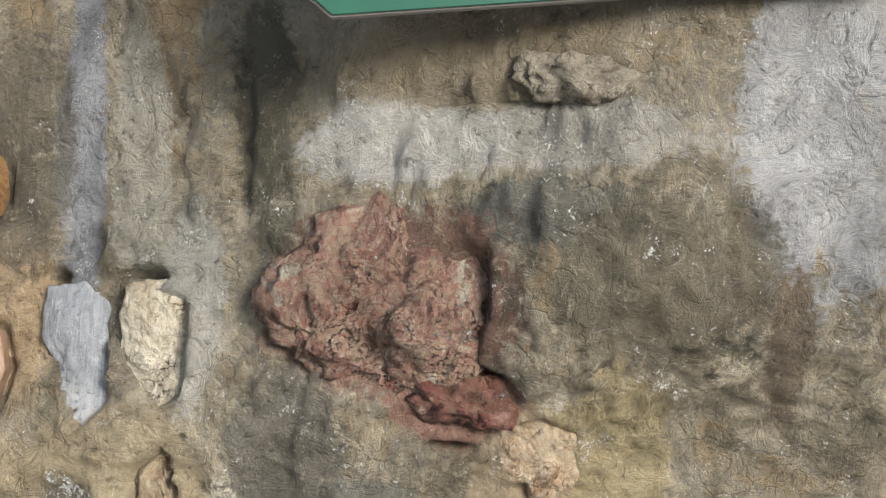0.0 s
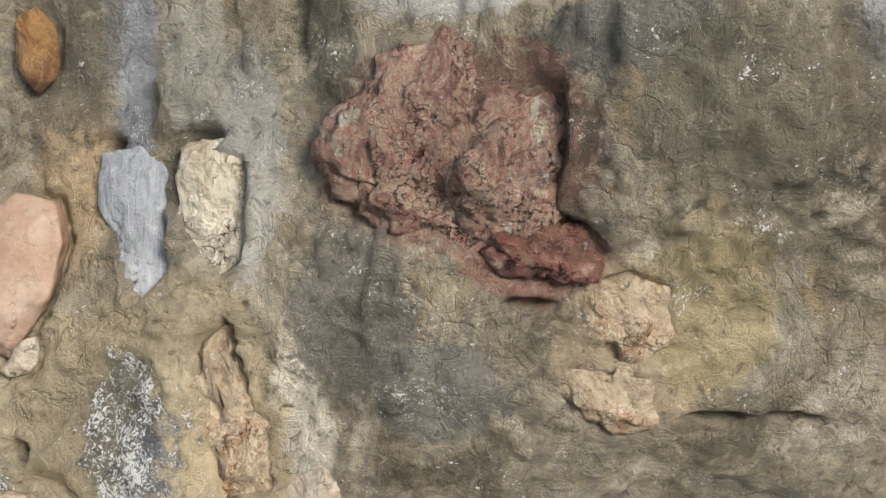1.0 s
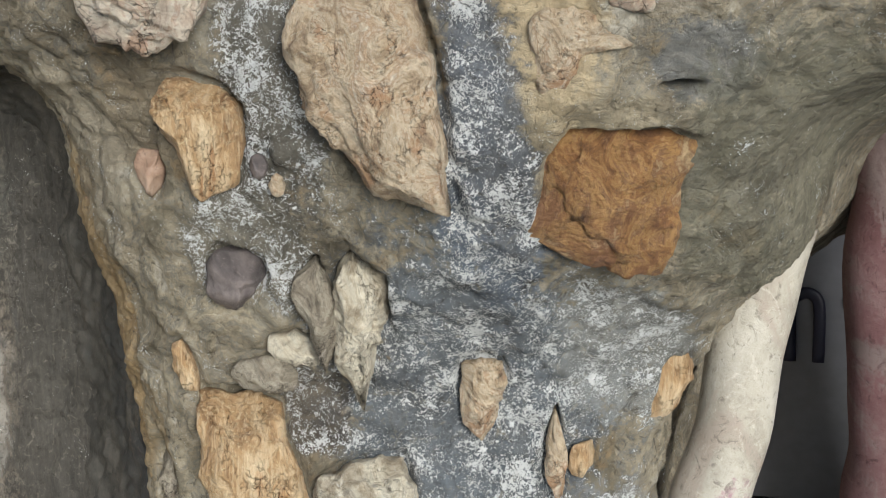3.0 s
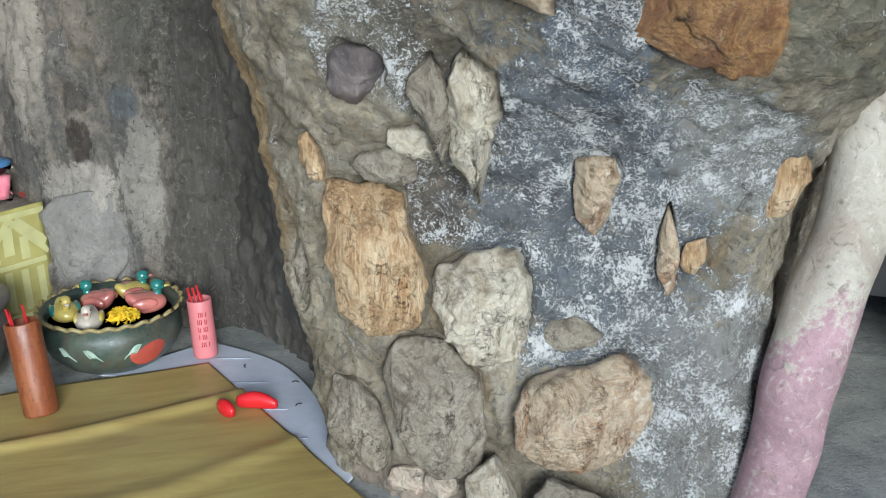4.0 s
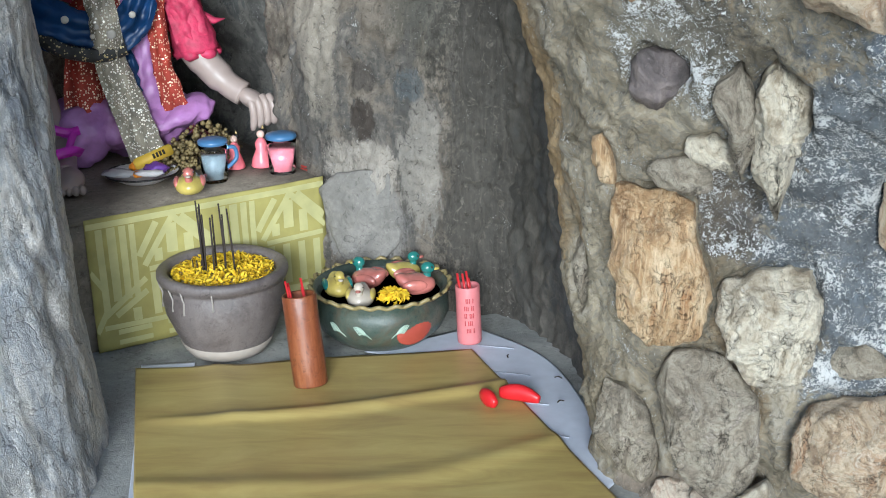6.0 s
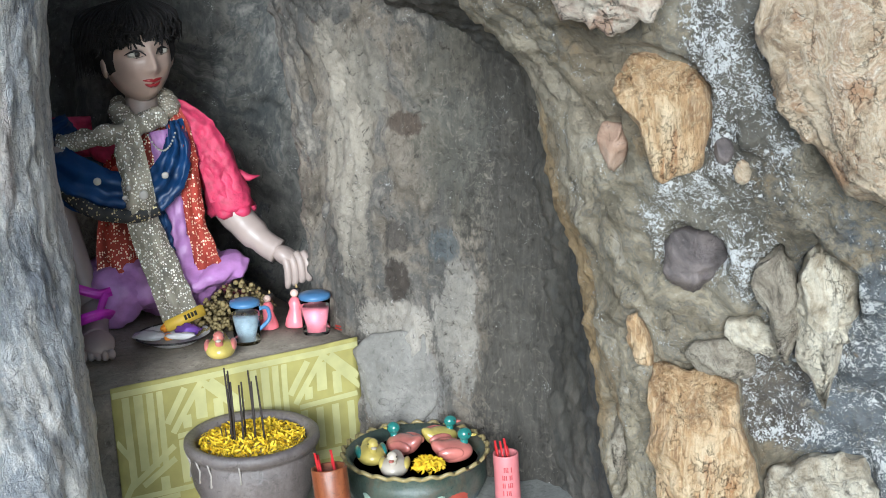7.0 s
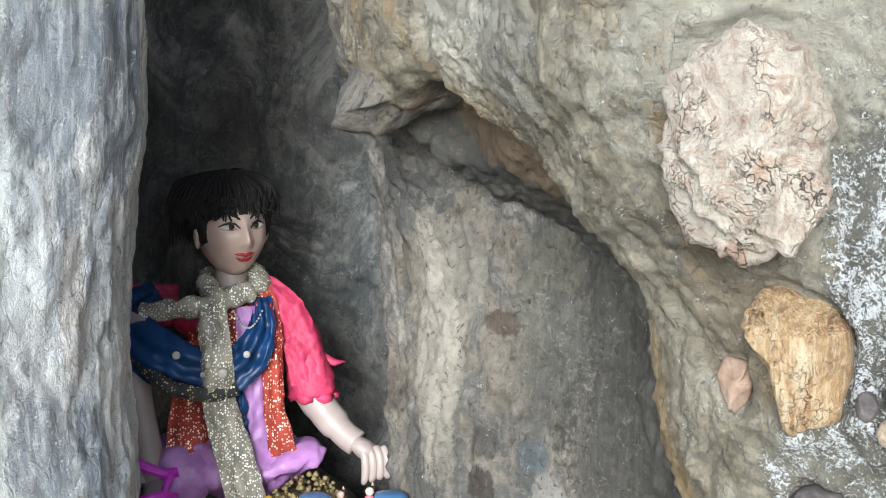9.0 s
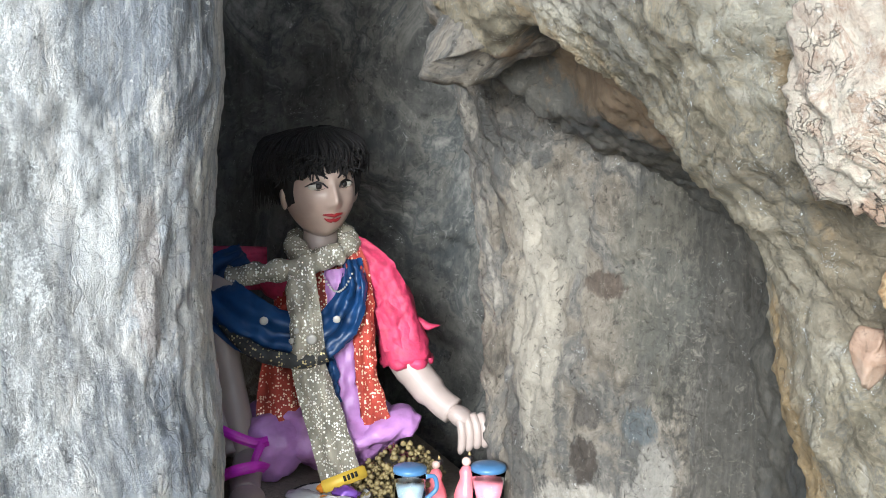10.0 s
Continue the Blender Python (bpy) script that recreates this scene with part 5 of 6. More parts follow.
for i in range(5):
    bm = bmesh.new()
    for k in range(6):
        a = math.atan2(-0.75, 0.6) + (k - 2.5) * 0.14
        z = 0.03 + i * 0.018
        if (i * 5 + k * 3) % 4:
            tube(bm, [(0.0284 * math.cos(a), 0.0284 * math.sin(a), z), (0.0284 * math.cos(a), 0.0284 * math.sin(a), z + 0.011)], [0.0012, 0.0012], 5)
    part("print_mark", bm, M_PRINT, cup)

# red moon blocks
M_REDBLOCK = plain("red_lacquer", (0.55, 0.015, 0.02), 0.35, vary=0.1)
for pts, sq in ((((-1.43, 2.1, 0.022), (-1.405, 2.085, 0.026), (-1.38, 2.075, 0.022)), 0.7), (((-1.40, 2.12, 0.026), (-1.36, 2.135, 0.03), (-1.315, 2.14, 0.024)), 0.7)):
    bm = bmesh.new()
    path = smooth_path(pts, 12)
    tube(bm, path, [0.008 + 0.011 * math.sin(math.pi * min(1, (i + 1) / 13)) for i in range(13)], 12, squash=sq)
    tagged(part("moon_block", bm, M_REDBLOCK), "small red lacquered crescent divination block on the mat", "moon block", "divination blocks")

# burnt incense ends on the vinyl and the mat
for x, y, a in ((-1.36, 2.27, 0.4), (-1.29, 2.17, 1.2), (-1.5, 2.3, 2.2), (-1.27, 1.62, 0.3)):
    bm = bmesh.new()
    tube(bm, smooth_path([(0, 0, 0), (0.008, 0.002, 0.002), (0.016, -0.001, 0)], 8), [0.0014] * 9, 6)
    ob = tagged(part("incense_end", bm, M_STICK), "short burnt black incense end lying on the sheet", "incense end", "burnt incense ends")
    ob.matrix_world = Matrix.Translation((x, y, 0.013)) @ Matrix.Rotation(a, 4, "Z")

# ---- duck bowl ----
M_BOWL = rock("dark_green_glazed_bowl", (0.02, 0.035, 0.03), (0.045, 0.07, 0.058), (0.1, 0.115, 0.09), (0.08, 0.065, 0.045), scale=9.0, bump=0.15, gloss=0.6, rough=0.35)
M_RIM = plain("cream_gold_rim", (0.28, 0.225, 0.1), 0.4)
M_WATER = plain("dark_water", (0.02, 0.02, 0.018), 0.05)
M_BOWLRED = plain("brick_red_motif", (0.33, 0.06, 0.04), 0.4, scale=60)
M_FERN = plain("pale_green_motif", (0.35, 0.45, 0.37), 0.45)
M_DUCKYEL = plain("yellow_glaze", (0.5, 0.4, 0.1), 0.2, coat=0.6, vary=0.4, scale=30)
M_DUCKPINK = plain("salmon_glaze", (0.5, 0.17, 0.14), 0.2, coat=0.6, vary=0.45, scale=28)
M_DUCKGREEN = plain("teal_glaze", (0.03, 0.17, 0.15), 0.2, coat=0.6)
M_DUCKWHITE = plain("white_glaze", (0.52, 0.46, 0.38), 0.2, coat=0.6)
bowl = tagged(new("duck_bowl"), "dark green glazed bowl with a wavy rim and floating ducks", "bowl")
bowl.location = (-1.83, 2.26, 0.003)
bowl.scale = (1.06, 1.06, 1.06)
bm = bmesh.new()
lathe(bm, [(0.09, 0.0), (0.105, 0.008), (0.135, 0.035), (0.15, 0.065), (0.148, 0.095), (0.14, 0.112), (0.15, 0.122), (0.146, 0.126), (0.132, 0.112), (0.132, 0.09), (0.0, 0.088)], 96)
part("body", bm, M_BOWL, bowl)
bm = bmesh.new()
ring = []
for k in range(140):
    a = 2 * math.pi * k / 140
    w = math.sin(26 * a)
    ring.append((Vector(((0.151 + 0.004 * w) * math.cos(a), (0.151 + 0.004 * w) * math.sin(a), 0.124 + 0.004 * w))))
ring.append(ring[0])
tube(bm, ring, [0.0045] * len(ring), 8, cap=False)
part("rim", bm, M_RIM, bowl, "wavy cream and gold rim")
bm = bmesh.new()
lathe(bm, [(0.132, 0.1), (0.001, 0.1)], 48)
part("water", bm, M_WATER, bowl)
front = math.atan2(-2.2, 1.8)
bm = bmesh.new()
made = bmesh.ops.create_uvsphere(bm, u_segments=24, v_segments=12, radius=1)["verts"]
for v in made:
    a = front + 0.52 + v.co.x * 0.3
    z = 0.062 + v.co.z * 0.03 + v.co.x * 0.006
    r = 0.1445 + 0.004 * (1 - abs(v.co.z)) + v.co.y * 0.003
    v.co = Vector((r * math.cos(a), r * math.sin(a), z))
part("red_motif", bm, M_BOWLRED, bowl)
for side, c in ((-1, front - 0.55), (1, front + 0.15), (-1, front - 0.15)):
    bm = bmesh.new()
    for k in range(9):
        a0 = c + side * 0.02 * k
        pts = []
        for q in range(6):
            a = a0 + side * 0.018 * q
            z = 0.052 + 0.004 * k - 0.00035 * k * k + 0.0035 * q
            z = min(z, 0.1)
            r = np.interp(z, (0.035, 0.065, 0.095, 0.112), (0.135, 0.15, 0.148, 0.14)) + 0.001
            pts.append((r * math.cos(a), r * math.sin(a), z))
        tube(bm, pts, [0.0011] * 6, 5)
    part("fern_motif", bm, M_FERN, bowl)


def duck(at, turn, s, mats, label):
    """A glazed floating duck: body with raised tail, neck, head, bill, wings."""
    ob = tagged(new("ceramic_duck"), label, "duck", "ceramic ducks")
    ob.matrix_world = Matrix.Translation(at) @ Matrix.Rotation(turn, 4, "Z") @ Matrix.Scale(s * 1.08, 4)
    bm = bmesh.new()
    for v in ball(bm, (0, 0, 0.012), (0.04, 0.031, 0.022)):
        if v.co.x < -0.015:
            v.co.z += (-0.015 - v.co.x) * 0.7
            v.co.y *= 0.8
        if v.co.z < 0:
            v.co.z *= 0.5
    part("body", bm, mats[0], ob)
    for sd in (-1, 1):
        bm = bmesh.new()
        ball(bm, (-0.006, sd * 0.026, 0.018), (0.025, 0.008, 0.012))
        part("wing", bm, mats[1], ob)
    bm = bmesh.new()
    tube(bm, smooth_path(((0.018, 0, 0.02), (0.024, 0, 0.031), (0.022, 0, 0.04)), 8), [0.011, 0.010, 0.009, 0.0085, 0.008, 0.008, 0.008, 0.008, 0.008], 14)
    ball(bm, (0.025, 0, 0.0445), (0.014, 0.012, 0.012))
    part("head", bm, mats[2], ob)
    bm = bmesh.new()
    ball(bm, (0.04, 0, 0.0415), (0.009, 0.006, 0.003), level=2)
    part("bill", bm, mats[3], ob)
    for sd in (-1, 1):
        bm = bmesh.new()
        ball(bm, (0.031, sd * 0.0095, 0.0475), 0.0022, level=2)
        part("eye", bm, M_STICK, ob)
    return ob


PINKS = (M_DUCKPINK, M_DUCKPINK, M_DUCKGREEN, M_DUCKYEL)
YELS = (M_DUCKYEL, M_DUCKGREEN, M_DUCKYEL, M_DUCKWHITE)
WHITES = (M_DUCKWHITE, M_DUCKYEL, M_DUCKWHITE, M_DUCKPINK)
BOWL = Vector((-1.83, 2.26, 0.116))
face = front
right = front + math.pi / 2


def on_bowl(r, u, z=0.0):
    return BOWL + Vector((math.cos(right) * r - math.cos(front) * u, math.sin(right) * r - math.sin(front) * u, z))


duck(on_bowl(-0.098, 0.0), face + 0.2, 1.0, YELS, "yellow glazed ceramic duck floating in the bowl")
duck(on_bowl(-0.025, 0.045), right + 2.6, 1.05, PINKS, "salmon pink ceramic duck with a teal head")
duck(on_bowl(-0.045, -0.072), face - 0.1, 0.95, WHITES, "white ceramic duck with yellow wings")
duck(on_bowl(0.082, -0.005), right + 0.15, 1.1, PINKS, "pink ceramic duck floating near the rim")
duck(on_bowl(0.055, 0.085), right + 0.3, 1.0, (M_DUCKYEL, M_DUCKPINK, M_DUCKGREEN, M_DUCKPINK), "yellow and pink ceramic duck with a teal head")
bm = bmesh.new()
petals(bm, (0, 0, 0), 0.032, 420, 0.01, 21, 0.012, 0.014)
flower = tagged(part("marigold_flower", bm, M_PETAL), "bright yellow marigold flower head in the bowl", "flower")
flower.location = on_bowl(0.03, -0.088, 0.012)

# ---- offerings on the altar ----
TOP = 0.317
M_GLASS, gn, gl, gb = material("clear_glass")
gb.inputs["Transmission Weight"].default_value, gb.inputs["Roughness"].default_value = 1.0, 0.03
gb.inputs["Base Color"].default_value, gb.inputs["IOR"].default_value = (0.96, 0.98, 0.99, 1), 1.12
M_LID = plain("blue_plastic_lid", (0.07, 0.17, 0.33), 0.35)
M_PINKSYRUP = plain("pink_drink", (0.5, 0.15, 0.19), 0.2, vary=0.15, scale=60)
M_WATERFILL = plain("pale_water", (0.17, 0.21, 0.24), 0.06, vary=0.3, scale=60)
M_FIG = plain("pink_robe_glaze", (0.8, 0.2, 0.24), 0.3, vary=0.15, scale=70)
M_FACEWHITE = plain("ivory_glaze", (0.7, 0.5, 0.42), 0.35)
M_SILVER = plain("gold_trim", (0.6, 0.45, 0.2), 0.35, metal=0.6)
M_BLACK = plain("black_lacquer", (0.015, 0.012, 0.012), 0.4)


def jar(at, r, h, fill, label, handle):
    ob = tagged(new("lidded_glass"), label, "glass jar")
    ob.location = at
    bm = bmesh.new()
    lathe(bm, [(r * 0.88, 0.0), (r * 0.93, 0.004), (r, h * 0.75), (r * 1.05, h - 0.012), (r * 1.0, h - 0.012), (r * 0.94, h * 0.75), (r * 0.86, 0.008), (0.0, 0.008)], 40)
    g = part("glass", bm, M_GLASS, ob)
    g.visible_shadow = False
    bm = bmesh.new()
    lathe(bm, [(r * 0.85, 0.0085), (r * 0.92, h * 0.62), (0.001, h * 0.62)], 32)
    part("filling", bm, fill, ob)
    bm = bmesh.new()
    lathe(bm, [(r * 1.03, h - 0.012), (r * 1.07, h - 0.01), (r * 1.07, h - 0.005), (r * 1.02, h - 0.001), (r * 0.5, h + 0.004), (0.001, h + 0.004)], 40)
    part("lid", bm, M_LID, ob, "blue plastic lid")
    if handle:
        bm = bmesh.new()
        p = smooth_path([(0.4 * r, 0.9 * r, h * 0.75), (0.62 * r, 1.5 * r, h * 0.72), (0.66 * r, 1.6 * r, h * 0.45), (0.35 * r, 0.85 * r, h * 0.25)], 14)
        tube(bm, p, [0.005] * 15, 8)
        part("handle", bm, M_LID, ob)
    return ob


jar((-2.305, 2.215, TOP), 0.034, 0.105, M_WATERFILL, "clear glass mug of water with a blue lid", True)
jar((-2.215, 2.36, TOP), 0.036, 0.1, M_PINKSYRUP, "clear glass of pink drink with a blue lid", False)


def figurine(at, h, label):
    ob = tagged(new("figurine"), label, "figurine", "small pink figurines")
    bm = bmesh.new()
    lathe(bm, [(h * 0.26, 0), (h * 0.28, h * 0.03), (h * 0.24, h * 0.2), (h * 0.14, h * 0.45), (h * 0.16, h * 0.6), (h * 0.1, h * 0.7), (h * 0.05, h * 0.74)], 24)
    ball(bm, (0, 0, h * 0.83), h * 0.105, 1, level=2)
    ball(bm, (0, 0.01, h * 0.88), (h * 0.1, h * 0.1, h * 0.09), 2, level=2)
    tube(bm, [(0, 0.01, h * 0.93), (0, 0.008, h * 1.05)], [h * 0.05, h * 0.01], 10, 3)
    part("figurine_body", bm, [M_FIG, M_FACEWHITE, M_BLACK, M_SILVER], ob)
    ob.location = at
    return ob


def sequin(name, base, spark, density, scale=190):
    """Cloth strewn with small shiny discs."""
    m, n, l, b = material(name)
    v = n.new("ShaderNodeTexCoord").outputs["Object"]
    vo = n.new("ShaderNodeTexVoronoi")
    vo.inputs["Scale"].default_value = scale
    l.new(v, vo.inputs["Vector"])
    sep = n.new("ShaderNodeSeparateColor")
    l.new(vo.outputs["Color"], sep.inputs[0])
    on = math_node(n, l, "MULTIPLY", math_node(n, l, "GREATER_THAN", sep.outputs[0], 1 - density), math_node(n, l, "LESS_THAN", vo.outputs["Distance"], 0.45))
    # Folds are also shaded in the base colour: troughs darker, crests lighter.
    fold = noise_node(n, l, v, 30, 5, 0.6, (1, 1, 0.35))
    c = mix_node(n, l, step_node(n, l, fold, 0.35, 0.65), tuple(k * 0.55 for k in base), tuple(min(1, k * 1.25) for k in base))
    l.new(mix_node(n, l, on, c, spark), b.inputs["Base Color"])
    l.new(math_node(n, l, "MULTIPLY", on, 0.35), b.inputs["Metallic"])
    l.new(math_node(n, l, "SUBTRACT", 0.75, math_node(n, l, "MULTIPLY", on, 0.45)), b.inputs["Roughness"])
    bp = n.new("ShaderNodeBump")
    bp.inputs["Strength"].default_value, bp.inputs["Distance"].default_value = 0.7, 0.005
    l.new(math_node(n, l, "ADD", fold, math_node(n, l, "MULTIPLY", sep.outputs[1], 0.25)), bp.inputs["Height"])
    l.new(bp.outputs[0], b.inputs["Normal"])
    return m


figurine((-2.345, 2.325, TOP), 0.09, "small pink robed figurine with dark hair")
figurine((-2.3, 2.375, TOP), 0.1, "small pink robed figurine with a gold crown")
duck((-2.265, 2.095, TOP + 0.012), front + 0.1, 1.05, (M_DUCKYEL, M_DUCKPINK, M_DUCKPINK, M_DUCKWHITE), "yellow ceramic duck on the altar edge")

M_TRAY = plain("white_plastic_plate", (0.62, 0.6, 0.6), 0.3)
M_ORANGE_BIT = plain("orange_candy", (0.85, 0.3, 0.02), 0.5)
M_PURPLE = plain("purple_foil", (0.2, 0.08, 0.4), 0.25, metal=0.3)
M_LABEL = plain("yellow_packaging", (0.75, 0.5, 0.06), 0.45)
plate = tagged(new("offering_plate"), "shallow white plate with wrapped offerings and dark rim", "plate")
plate.location = (-2.46, 2.12, TOP)
bm = bmesh.new()
lathe(bm, [(0.05, 0.0), (0.055, 0.003), (0.088, 0.02), (0.09, 0.022), (0.086, 0.021), (0.052, 0.006), (0.001, 0.005)], 48)
part("dish", bm, M_TRAY, plate)
bm = bmesh.new()
ringp = [(0.09 * math.cos(a), 0.09 * math.sin(a), 0.022) for a in (2 * math.pi * k / 48 for k in range(49))]
tube(bm, ringp, [0.0025] * 49, 6, cap=False)
part("rim", bm, M_BLACK, plate)
for c, s, mt, nm, tz in (((-0.03, -0.05, 0.025), (0.042, 0.03, 0.01), plain("clear_wrapper", (0.5, 0.5, 0.5), 0.15), "wrapped_sweet", 0.3), ((0.03, 0.02, 0.03), (0.03, 0.02, 0.016), M_PURPLE, "foil_sweet", 0.8), ((-0.03, 0.0, 0.03), (0.013, 0.01, 0.01), M_ORANGE_BIT, "orange_sweet", 0.2), ((0.02, -0.03, 0.025), (0.012, 0.009, 0.009), M_ORANGE_BIT, "orange_sweet", 1.0), ((0.05, -0.02, 0.03), (0.035, 0.012, 0.008), M_TRAY, "wrapped_sweet", 0.7)):
    bm = bmesh.new()
    ball(bm, c, s, turn=Matrix.Rotation(tz, 3, "Z"), wobble=0.35, seed=c[0] * 90)
    part(nm, bm, mt, plate)
box_label = tagged(new("sweet_packet"), "yellow packet with dark print lying across the plate", "packet")
box_label.matrix_world = Matrix.Translation((-2.455, 2.155, TOP + 0.052)) @ Matrix.Rotation(ALTAR_TURN + 0.05, 4, "Z") @ Matrix.Rotation(radians(-14), 4, "Y") @ Matrix.Rotation(radians(-20), 4, "X")
bm = bmesh.new()
box(bm, (0, 0, 0), (0.052, 0.006, 0.014), bevel=0.003)
part("packet", bm, M_LABEL, box_label)
for i in range(4):
    bm = bmesh.new()
    box(bm, (0.0 + i * 0.009, -0.0068, 0.001), (0.003, 0.0006, 0.006))
    part("print_bar", bm, M_BLACK, box_label)

M_DRIED = plain("dried_olive_gold", (0.19, 0.145, 0.06), 0.6, vary=0.4, scale=120, bump=0.4)
rnd = random.Random(4)
bm = bmesh.new()
for i in range(460):
    a, r = rnd.uniform(0, 6.28), math.sqrt(rnd.random())
    h = (1 - r * r) * 0.1
    p = Vector((r * 0.115 * math.cos(a), r * 0.065 * math.sin(a), rnd.uniform(0.2, 1) * h * 1.1 + 0.006 + 0.03 * max(0, math.cos(a)) * r))
    ball(bm, p, rnd.uniform(0.004, 0.008), level=1, wobble=0.4, seed=i)
garland = tagged(part("dried_garland", bm, M_DRIED), "heap of dried olive gold flower garlands on the altar", "garland")
garland.matrix_world = Matrix.Translation((-2.42, 2.275, TOP)) @ Matrix.Rotation(ALTAR_TURN, 4, "Z")
for i, (x, y, z) in enumerate(((-2.43, 2.3, 0.1), (-2.415, 2.315, 0.094), (-2.45, 2.285, 0.108))):
    bm = bmesh.new()
    petals(bm, (0, 0, 0), 0.012, 40, 0.008, 50 + i, 0.01)
    ob = tagged(part("dried_rosebud", bm, plain("dark_red_petal", (0.12, 0.02, 0.03), 0.6)), "small dark red dried rose on the garlands", "flower", "dried roses")
    ob.location = (x, y, TOP + z - 0.02)
for i in range(7):
    bm = bmesh.new()
    a = Vector((-2.2 + 0.002 * i, 2.42 - 0.004 * i, TOP + 0.006 + 0.003 * (i % 3)))
    tube(bm, [a, a + Vector((0.09, 0.028 + 0.004 * (i % 4), -0.012 - 0.002 * i))], [0.0016, 0.0014], 6)
    tagged(part("incense_stick", bm, M_STICKRED), "thin red incense stick lying on the altar corner", "incense stick", "loose incense sticks")

# ---- the seated statue: one mesh ----
M_SKIN = plain("painted_skin", (0.36, 0.29, 0.26), 0.42, vary=0.1, scale=25, bump=0.08)
M_HAIR = plain("black_hair", (0.010, 0.008, 0.008), 0.8, vary=0.4, scale=90, bump=0.5)
M_PINKCLOTH = plain("hot_pink_gauze", (0.52, 0.04, 0.105), 0.6, vary=0.4, scale=70, bump=0.8)
M_BLUECLOTH = plain("deep_blue_silk", (0.012, 0.05, 0.15), 0.4, vary=0.4, scale=30, bump=0.4)
M_LILAC = plain("lilac_satin", (0.46, 0.22, 0.5), 0.4, vary=0.3, scale=35, bump=0.5)
M_MAGENTA = plain("magenta_ribbon", (0.55, 0.03, 0.5), 0.3)
M_REDSEQ = sequin("red_sequin_cloth", (0.42, 0.05, 0.03), (0.95, 0.7, 0.5), 0.4)
M_GOLDSEQ = sequin("silver_gold_sequin_scarf", (0.38, 0.34, 0.26), (1.0, 0.97, 0.88), 0.5)
M_BLUESEQ = sequin("dark_sequin_border", (0.05, 0.05, 0.05), (0.6, 0.5, 0.25), 0.3)
M_FACE = plain("tan_face_paint", (0.52, 0.385, 0.315), 0.35, vary=0.16, scale=22, bump=0.06)
M_EYE = plain("ivory_eye_paint", (0.5, 0.47, 0.42), 0.3)
M_LIP = plain("dark_red_paint", (0.3, 0.02, 0.025), 0.35)
SKIN, HAIR, PINK, BLUE, LILAC, MAGENTA, RED, GOLD, BSEQ, LIP, BLACKP, EYE, FACE = range(13)
STATUE_MATS = [M_SKIN, M_HAIR, M_PINKCLOTH, M_BLUECLOTH, M_LILAC, M_MAGENTA, M_REDSEQ, M_GOLDSEQ, M_BLUESEQ, M_LIP, M_BLACK, M_EYE, M_FACE]


def band(bm, pts, width, mat, thick=0.006, n=40, fold=0.004, across=8):
    """A draped strip of cloth: points of its middle line, facing outward along -y, with soft folds."""
    path = smooth_path(pts, n)
    wpts = width if isinstance(width, (list, tuple)) else [width] * len(pts)
    grid = []
    for i, p in enumerate(path):
        d = (path[min(i + 1, n)] - path[max(i - 1, 0)]).normalized()
        s = d.cross(Vector((0, -1, 0))).normalized()
        w = np.interp(i / n * (len(wpts) - 1), range(len(wpts)), wpts)
        row = []
        for j in range(across + 1):
            k = j / across * 2 - 1
            q = p + s * k * w / 2 + Vector((0, 0.35 * w * 0.5 * k * k, 0))
            q.y += fold * math.sin(k * 7 + i * 0.12) + fold * noise.noise(q * 30)
            row.append(q)
        grid.append(row)
    for off in (0.0, thick):
        vs = [[bm.verts.new(q + Vector((0, off, 0))) for q in row] for row in grid]
        for i in range(n):
            for j in range(across):
                f = (vs[i][j], vs[i + 1][j], vs[i + 1][j + 1], vs[i][j + 1])
                bm.faces.new(f if off == 0.0 else tuple(reversed(f))).material_index = mat


bm = bmesh.new()
# body and lap
for v in ball(bm, (-0.005, 0.03, 0.28), (0.105, 0.075, 0.2), RED, level=4):
    v.co.x *= 1 + 0.25 * max(0, (v.co.z - 0.3)) / 0.15
ball(bm, (-0.005, 0.035, 0.4), (0.14, 0.06, 0.06), PINK, level=3)
for v in ball(bm, (-0.02, 0.0, 0.085), (0.18, 0.11, 0.075), LILAC, level=5):
    v.co += Vector((0, noise.noise(v.co * 24), noise.noise(v.co * 20) * 0.7)) * 0.02
for v in ball(bm, (0.1, -0.03, 0.095), (0.1, 0.08, 0.034), LILAC, Matrix.Rotation(radians(-16), 3, "Y"), 4):
    v.co += Vector((0, noise.noise(v.co * 26), noise.noise(v.co * 24))) * 0.014
for v in ball(bm, (-0.115, -0.07, 0.07), (0.075, 0.05, 0.066), LILAC, level=4):
    v.co += Vector((0, noise.noise(v.co * 20), noise.noise(v.co * 17))) * 0.01
# raised knee and resting arm
tube(bm, smooth_path([(-0.2, 0.0, 0.4), (-0.225, -0.02, 0.34), (-0.2, -0.05, 0.2), (-0.17, -0.09, 0.06)], 16), [0.045] * 4 + [0.036] * 5 + [0.03] * 8, 18, SKIN)
tube(bm, smooth_path([(-0.235, 0.0, 0.33), (-0.235, -0.03, 0.2), (-0.2, -0.09, 0.06)], 12), [0.03] * 13, 16, SKIN)
tube(bm, smooth_path([(-0.16, -0.08, 0.06), (-0.165, -0.16, 0.03), (-0.16, -0.24, 0.02)], 12), [0.032] * 8 + [0.03] * 5, 16, SKIN)
for v in ball(bm, (-0.155, -0.27, 0.024), (0.036, 0.06, 0.026), SKIN, level=3):
    pass
for i in range(5):
    ball(bm, (-0.183 + 0.014 * i, -0.325 + 0.004 * abs(i - 3), 0.014), (0.0085, 0.013, 0.012), SKIN, level=2)
